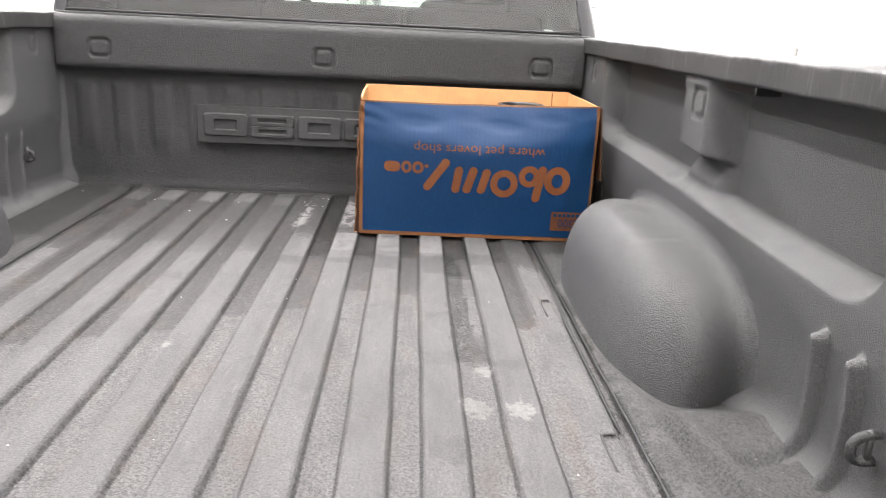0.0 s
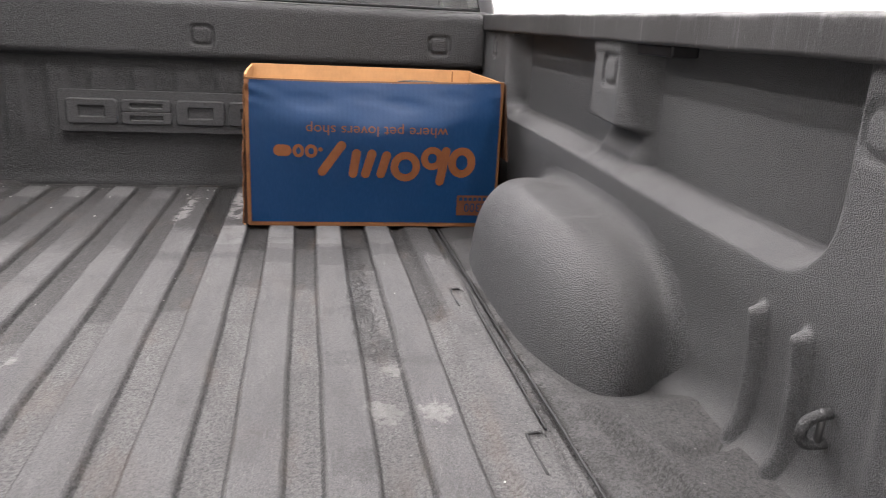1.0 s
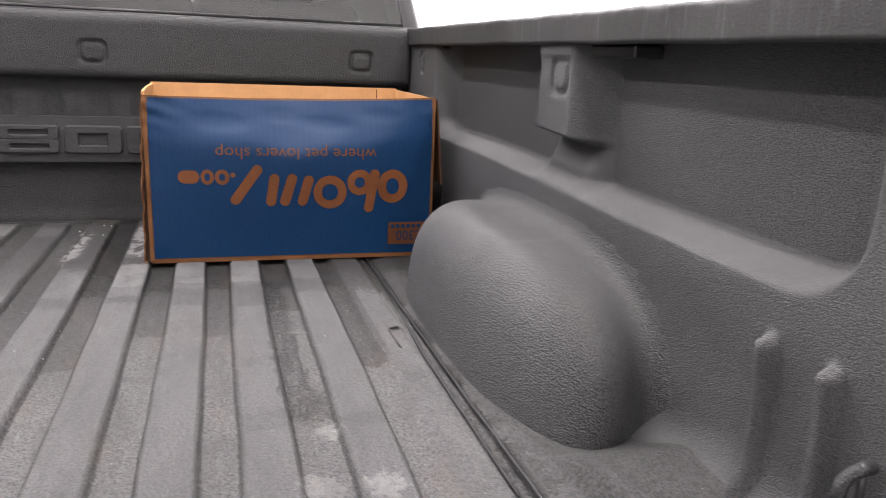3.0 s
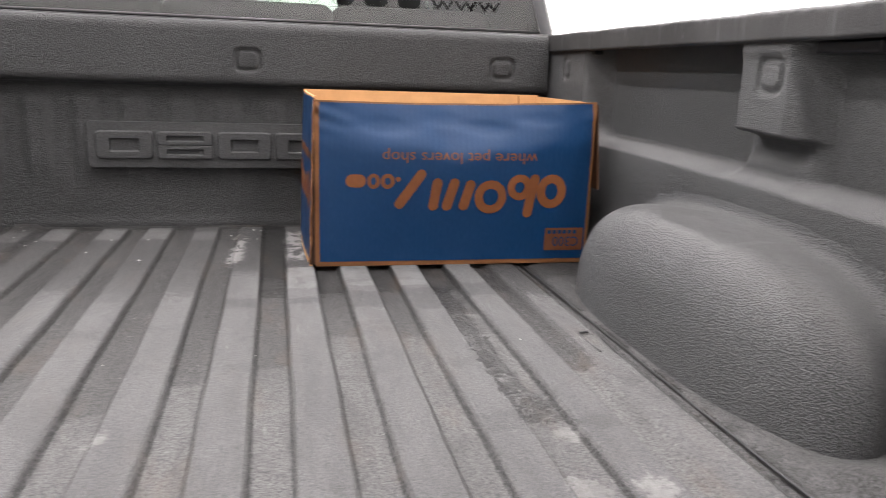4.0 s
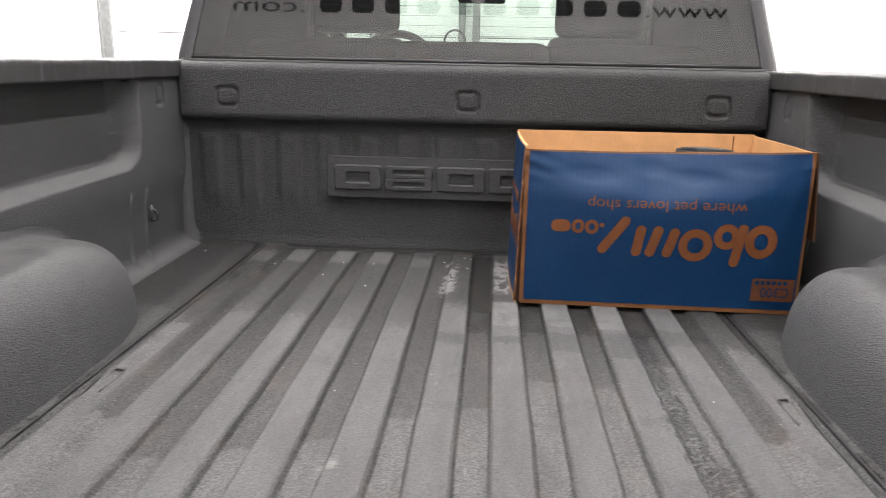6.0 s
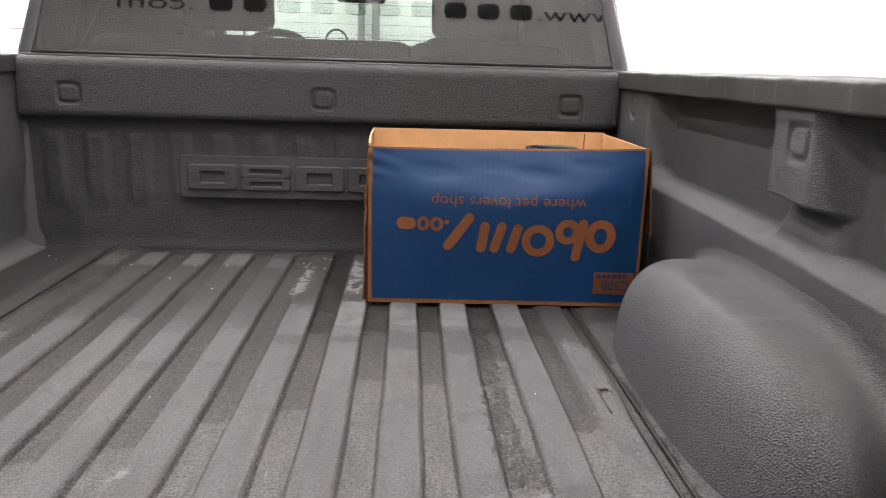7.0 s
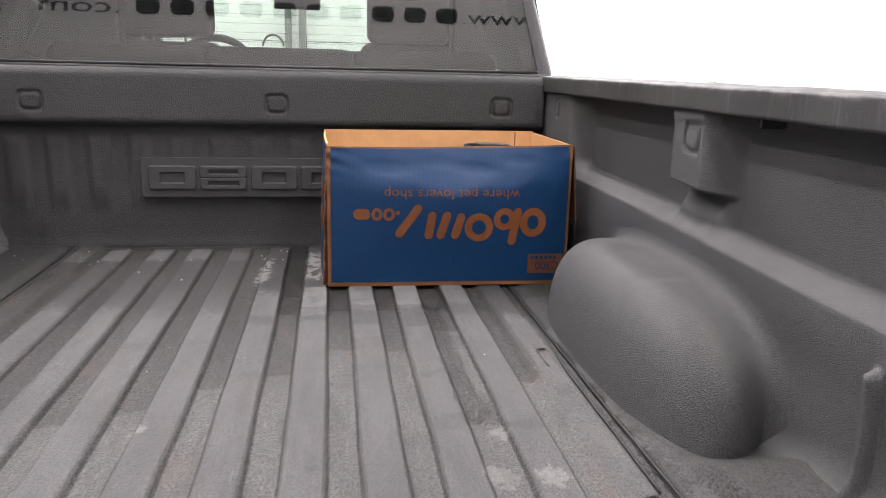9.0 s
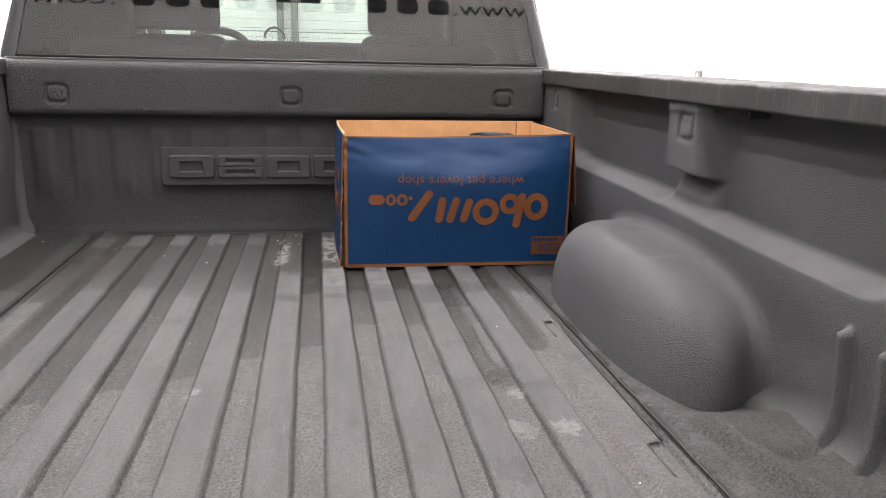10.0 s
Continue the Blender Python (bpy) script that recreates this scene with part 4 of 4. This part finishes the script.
part("front_bulkhead", bar(bmesh.new(), (-0.94, 2.62, -0.45), (0.94, 2.72, 0.50)), M_CABIN, truck)
surf("hood", lambda u, v: (u * 0.93, 2.6 + v, 0.50 - 0.06 * v * v - 0.05 * u * u), steps(-1, 1, 0.25), steps(0, 1, 0.2), M_PAINT, truck)
surf("windscreen", lambda u, v: (u * (0.84 - 0.12 * v), 2.5 - 0.88 * v, 0.53 + 0.46 * v), steps(-1, 1, 0.25), [0, 0.5, 1], M_WIND, truck, flip=True)


def seat(x, y, w, top, rest, gap=0.035):
    st = part("seat", bar(bmesh.new(), (x - w / 2, y - 0.5, -0.05), (x + w / 2, y - 0.02, 0.12), 0.05, 3), M_CLOTH, truck, "dark leather seat", smooth=True)
    bm = bar(bmesh.new(), (x - w / 2, y - 0.62, 0.0), (x + w / 2, y - 0.46, top), 0.05, 4)
    part("backrest", bm, M_CLOTH, st, smooth=True)
    if rest:
        part("headrest", bar(bmesh.new(), (x - rest / 2, y - 0.62, top + gap - 0.004), (x + rest / 2, y - 0.50, top + 0.26), 0.045, 4), M_CLOTH, st, smooth=True)
        for dx in (-0.07, 0.07):
            part("headrest_post", tube(bmesh.new(), [(x + dx, y - 0.56, top - 0.02), (x + dx, y - 0.56, top + 0.07)], 0.006), M_JAMB, st)


seat(-0.572, 1.9, 0.47, 0.672, 0.41, 0.024)
seat(0.545, 1.9, 0.46, 0.690, 0.40, 0.0)
for x in (-0.5, 0.0, 0.5):
    seat(x, 0.86, 0.52, 0.636, 0)
part("dashboard", bar(bmesh.new(), (-0.86, 2.0, 0.25), (0.86, 2.6, 0.665), 0.06, 4), M_CABIN, truck, smooth=True)
bm = bmesh.new()
tube(bm, [(-0.45 + 0.19 * math.cos(2 * math.pi * i / 32), 1.86 + 0.07 * math.sin(2 * math.pi * i / 32), 0.562 + 0.15 * math.sin(2 * math.pi * i / 32)) for i in range(32)], 0.021, 8, True)
part("steering_wheel", bm, M_CABIN, truck, smooth=True)
bm = bmesh.new()
tube(bm, [(-0.14 + 0.055 * math.cos(math.pi * i / 16), 1.9, 0.675 + 0.06 * math.sin(math.pi * i / 16)) for i in range(17)], 0.006, 8)
part("phone_holder", bm, M_CABIN, truck, smooth=True)
bm = bar(bmesh.new(), (-0.12, 1.72, 0.86), (0.12, 1.75, 0.93), 0.012)
part("rear_view_mirror", bm, M_CABIN, truck)

# ---- the cardboard box ----
carton = tagged(empty("cardboard_box", (0.48, -0.28, 0.0)), "open blue printed cardboard box standing upside down on the bed floor", "cardboard box")
FL, FR, BL, BR = Vector((0.156, -0.460, 0)), Vector((0.814, -0.474, 0)), Vector((0.147, -0.078, 0)), Vector((0.812, -0.055, 0))
TOP = 0.386
THICK = 0.005


def panel(name, a, b2, bow, h0=0.0, h1=TOP, off=0.0, u0=0.0, u1=1.0, mat=M_KRAFT, thick=THICK, parent=None, label="", sag=None):
    """A board from a to b2, from h0 to h1, its outer face bowed; off pushes it outwards."""
    along = b2 - a
    nrm = Vector((along.y, -along.x, 0)).normalized()
    bm = bmesh.new()
    nu, nv = 44, 64
    grid = []
    for side in (0, 1):
        rows = []
        for i in range(nu + 1):
            u = u0 + (u1 - u0) * i / nu
            col = []
            for j in range(nv + 1):
                t = j / nv
                z = h0 + (h1 - h0) * t
                q = a + along * u + nrm * (off - side * thick + bow(u, z / TOP))
                q.z = z + (sag(u) * t if sag else 0)
                col.append(bm.verts.new(q))
            rows.append(col)
        grid.append(rows)
    for side in (0, 1):
        g = grid[side]
        for i in range(nu):
            for j in range(nv):
                q = (g[i][j], g[i + 1][j], g[i + 1][j + 1], g[i][j + 1])
                bm.faces.new(q if side == 0 else q[::-1])
    f, k = grid
    for i in range(nu):
        bm.faces.new((f[i][0], k[i][0], k[i + 1][0], f[i + 1][0]))
        bm.faces.new((f[i][nv], f[i + 1][nv], k[i + 1][nv], k[i][nv]))
    for j in range(nv):
        bm.faces.new((f[0][j], f[0][j + 1], k[0][j + 1], k[0][j]))
        bm.faces.new((f[nu][j], k[nu][j], k[nu][j + 1], f[nu][j + 1]))
    ob = part(name, bm, mat, parent, label, smooth=True)
    ob.data.set_sharp_from_angle(angle=radians(35))
    return ob


def front_bow(u, t):
    wob = 0.035 * math.sin(u * 9.0) + 0.018 * math.sin(u * 23.0)
    lean = math.log1p(math.exp((t - 0.72 - wob) / 0.018)) * 0.018 / 0.28
    b0 = 0.0205 * math.sin(math.pi * min(1.0, max(0.0, u))) ** 0.6 * (smooth(0.0, 0.74, t) - 2.5 * lean)
    b0 -= 0.003 * math.exp(-((u - 0.27) / 0.09) ** 2 - ((t - 0.88) / 0.09) ** 2)
    b0 -= 0.003 * math.exp(-((u - 0.60) / 0.10) ** 2 - ((t - 0.84) / 0.08) ** 2)
    b0 += 0.0026 * math.exp(-(u / 0.09) ** 2) * math.sin(t * 68 + u * 42) * smooth(0.74, 0.90, t)
    b0 += 0.0012 * math.exp(-((1 - u) / 0.06) ** 2) * math.sin(t * 55 - u * 30) * smooth(0.80, 0.92, t)
    b0 += 0.0010 * math.sin(u * 31 + t * 7) * smooth(0.75, 0.95, t)
    # sharp-edged dents where the board has buckled under the rim
    for cu, ct, ru, rt, depth in ((0.24, 0.86, 0.13, 0.07, 0.0022), (0.45, 0.90, 0.10, 0.06, 0.0018), (0.60, 0.85, 0.12, 0.06, 0.0022), (0.80, 0.90, 0.10, 0.05, 0.0016)):
        e = math.hypot((u - cu) / ru, (t - ct + 0.12 * (u - cu)) / rt)
        b0 -= depth * smooth(1.0, 0.35, e)
    return b0


def flat(u, t):
    return 0.004 * math.sin(math.pi * u) * t


def rim(u):
    """The rim is crushed towards the torn corner and sags between the corners."""
    return -0.008 + 0.011 * u - 0.007 * math.sin(math.pi * u)


def side_bow(u, t):
    return 0.014 * max(0.0, 1 - t) ** 0.7 * (0.85 + 0.15 * math.sin(math.pi * u)) + 0.003 * math.sin(math.pi * u)


front = panel("front_panel", FL, FR, front_bow, parent=carton, label="bowed blue front with kraft edges", mat=M_EDGE_SHADED, sag=rim)
panel("front_print", FL, FR, front_bow, 0.011, TOP - 0.004, 0.0008, 0.014, 0.989, M_BLUE, 0.0006, front, sag=rim)
left = panel("side_panel", BL, FL, side_bow, parent=carton, u1=0.985)
panel("side_print", BL, FL, side_bow, 0.012, TOP - 0.004, 0.0008, 0.01, 0.945, M_BLUE, 0.0006, left)
panel("side_panel", FR, BR, flat, parent=carton, u0=0.008)
back = panel("back_panel", BR, BL, flat, parent=carton, h1=TOP + 0.004)
bm = bmesh.new()
bm.faces.new([bm.verts.new(q + Vector((0, 0, 0.006))) for q in (FL, FR, BR, BL)])
bmesh.ops.solidify(bm, geom=bm.faces[:], thickness=0.004)
part("bottom_panel", bm, M_KRAFT, carton)
# shade sheet in the split corner, torn edges, flap hanging outside the far end
surf("corner_gap", lambda u, t: (FL.x - (side_bow(1.0, t) + 0.001) * u, FL.y + 0.005, 0.97 * TOP * t), [0, 0.5, 1], steps(0.01, 1.0, 0.04), M_GAP_SHADE, carton, "dark sheet standing in for shade inside the split corner")
panel("torn_edge", BL, FL, lambda u, t: side_bow(u, t) + 0.0010 * math.sin(t * 31) + 0.0007 * math.sin(t * 71), 0.006, TOP - 0.004, 0.0015, 0.975, 1.004, M_EDGE_SHADED, 0.003, carton)
panel("torn_edge", FL, FR, lambda u, t: front_bow(u, t) + 0.0012 * math.sin(t * 27 + 1.0) + 0.0007 * math.sin(t * 63), 0.006, TOP - 0.012, 0.003, -0.001, 0.0125, M_EDGE_SHADED, 0.004, carton)
panel("end_flap", FR + Vector((0.0, 0.01, 0)), BR, lambda u, t: 0.004 + 0.034 * (1 - t), 0.180, TOP - 0.003, 0.004, 0.0, 0.9, M_FLAP_SHADED, 0.004, carton, "kraft flap hanging down outside")
panel("inner_crease", BR, BL, flat, 0.01, TOP, -THICK - 0.0004, 0.085, 0.09, M_ORANGE, 0.0004, back)

# printing on the front, upside down
ALONG = (FR - FL).normalized()
OUT = Vector((ALONG.y, -ALONG.x, 0))


def on_front(x, z, turn=180.0):
    """A placement on the front face with its z outwards, at world x and height z, turned in the face."""
    u = (x - FL.x) / (FR.x - FL.x)
    q = FL + (FR - FL) * u + OUT * (front_bow(u, z / TOP) + 0.0012)
    q.z = z
    m = Matrix((ALONG, (0, 0, 1), OUT)).transposed().to_4x4()
    return Matrix.Translation(q) @ m @ Matrix.Rotation(radians(turn), 4, "Z")


def drape(bm):
    """Lays printing onto the bowed front."""
    for v in bm.verts:
        u = (v.co - FL).dot(ALONG) / (FR - FL).length
        d = (v.co - FL).dot(OUT)
        v.co += OUT * (front_bow(u, v.co.z / TOP) + 0.0016 - d)
    return bm


def printed(name, bm, m, mat, lift=0.0):
    bmesh.ops.transform(bm, matrix=m, verts=bm.verts)
    drape(bm)
    for v in bm.verts:
        v.co += OUT * lift
    return part(name, bm, mat, front)


printed("lettering", fit_text(text_mesh("where pet lovers shop"), 0.365, 0.034), on_front(0.670, 0.277), M_ORANGE)


def stroke(pts, r):
    """A flat round-ended band round pts (their convex outline), as a bmesh in the xy plane."""
    bm = bmesh.new()
    cloud = [bm.verts.new((p[0] + r * math.cos(2 * math.pi * k / 20), p[1] + r * math.sin(2 * math.pi * k / 20), 0)) for p in pts for k in range(20)]
    order = sorted(((v.co.x, v.co.y) for v in cloud))
    bm.clear()

    def chain(seq):
        out = []
        for q in seq:
            while len(out) > 1 and (out[-1][0] - out[-2][0]) * (q[1] - out[-2][1]) - (out[-1][1] - out[-2][1]) * (q[0] - out[-2][0]) <= 1e-12:
                out.pop()
            out.append(q)
        return out[:-1]
    hull = chain(order) + chain(order[::-1])
    bm.faces.new([bm.verts.new((*q, 0)) for q in hull])
    return bm


def ring_band(cx, cy, rx, ry, band, n=36):
    """A flat oval ring in the xy plane."""
    bm = bmesh.new()
    rows = [[bm.verts.new((cx + (rx - k) * math.cos(2 * math.pi * i / n), cy + (ry - k) * math.sin(2 * math.pi * i / n), 0)) for i in range(n)] for k in (0, band / 2, band)]
    for r0, r1 in zip(rows, rows[1:]):
        for i in range(n):
            j = (i + 1) % n
            bm.faces.new((r0[i], r0[j], r1[j], r1[i]))
    return bm


# trade mark as plain orange rings and bars, in metres from its upper right corner, upside down
RINGS = ((0.030, 0.044, 0.037, 0.041, 0.021), (0.110, 0.034, 0.030, 0.031, 0.018), (0.180, 0.057, 0.039, 0.040, 0.020), (0.423, 0.021, 0.0160, 0.0175, 0.0090), (0.455, 0.021, 0.0145, 0.0175, 0.0085))
BARS = (((0.074, 0.014), (0.087, 0.096), 0.0115), ((0.230, 0.028), (0.244, 0.078), 0.0115), ((0.268, 0.024), (0.284, 0.078), 0.0115), ((0.308, 0.024), (0.316, 0.078), 0.0115),
        ((0.346, 0.004), (0.395, 0.074), 0.0115), ((0.399, 0.016), (0.3995, 0.016), 0.0055), ((0.487, 0.021), (0.503, 0.021), 0.0150))
for r in RINGS:
    printed("mark_shape", ring_band(*r), on_front(0.741, 0.222), M_ORANGE)
for p0, p1, r in BARS:
    printed("mark_shape", stroke([p0, p1], r), on_front(0.741, 0.222), M_ORANGE)
bm = bmesh.new()
bm.faces.new([bm.verts.new((*p, 0)) for p in outline(0.098, 0.056, 0.002)])
printed("code_patch", bm, on_front(0.753, 0.060, 0), M_PATCH)
printed("lettering", fit_text(text_mesh("C300"), 0.066, 0.024), on_front(0.791, 0.066), M_BLUE, 0.0008)
for k in range(6):
    bm = bmesh.new()
    bm.faces.new([bm.verts.new((*p, 0)) for p in outline(0.009, 0.009, 0.001)])
    printed("mark_bar", bm, on_front(0.780 - k * 0.013, 0.078), M_BLUE, 0.0008)
# the same mark, foreshortened, on the side
SIDE_N = Vector(((FL - BL).y, -(FL - BL).x, 0)).normalized()
for y, z, w, h in ((-0.46, 0.17, 0.05, 0.06), (-0.40, 0.17, 0.04, 0.085), (-0.345, 0.17, 0.05, 0.06), (-0.27, 0.17, 0.07, 0.06), (-0.19, 0.18, 0.06, 0.08), (-0.30, 0.255, 0.26, 0.02)):
    u = (y - BL.y) / (FL.y - BL.y)
    q = BL + (FL - BL) * u + SIDE_N * (0.0014 + side_bow(u, z / TOP))
    q.z = z
    m = Matrix(((FL - BL).normalized(), (0, 0, 1), SIDE_N)).transposed().to_4x4()
    part("mark_shape", slab(bmesh.new(), outline(w, h, min(w, h) * 0.45), Matrix.Translation(q) @ m, 0.0008), M_ORANGE, left)

# black tub inside the box
tub = tagged(empty("plastic_tub", (0.634, -0.22, 0.006)), "black plastic tub standing in the cardboard box", "tub")
PROF_TUB = [(0.0, 0.006), (0.058, 0.006), (0.064, 0.02), (0.071, 0.336), (0.074, 0.346), (0.073, 0.360), (0.067, 0.362), (0.064, 0.356), (0.062, 0.02), (0.0, 0.012)]
surf("shell", lambda u, k: (0.634 + PROF_TUB[k][0] * math.cos(u), -0.22 + PROF_TUB[k][0] * math.sin(u), PROF_TUB[k][1]), [2 * math.pi * i / 40 for i in range(40)], list(range(len(PROF_TUB))), M_TUB, tub, close_u=True)

# loose pale chips lying on the floor
rng = random.Random(4)
bm = bmesh.new()
for k in range(34):
    if k < 18:
        x, y = rng.uniform(-0.8, 0.1), 0.03 - abs(rng.gauss(0, 0.16))
    else:
        x, y = rng.uniform(-0.6, 0.6), rng.uniform(-1.7, -0.6)
    z = floor_height(x, y)
    r = rng.uniform(0.0012, 0.0038) * (1.0 if k < 18 else 0.5)
    bmesh.ops.create_icosphere(bm, subdivisions=1, radius=r, matrix=pose(x, y, z + r * 0.35, 0, 0, rng.uniform(0, 180)) @ Matrix.Diagonal((1, rng.uniform(0.4, 1), 0.5, 1)))
tagged(part("debris", bm, M_CHIP), "pale chips and grit scattered on the bed floor", "debris", kind="stuff")
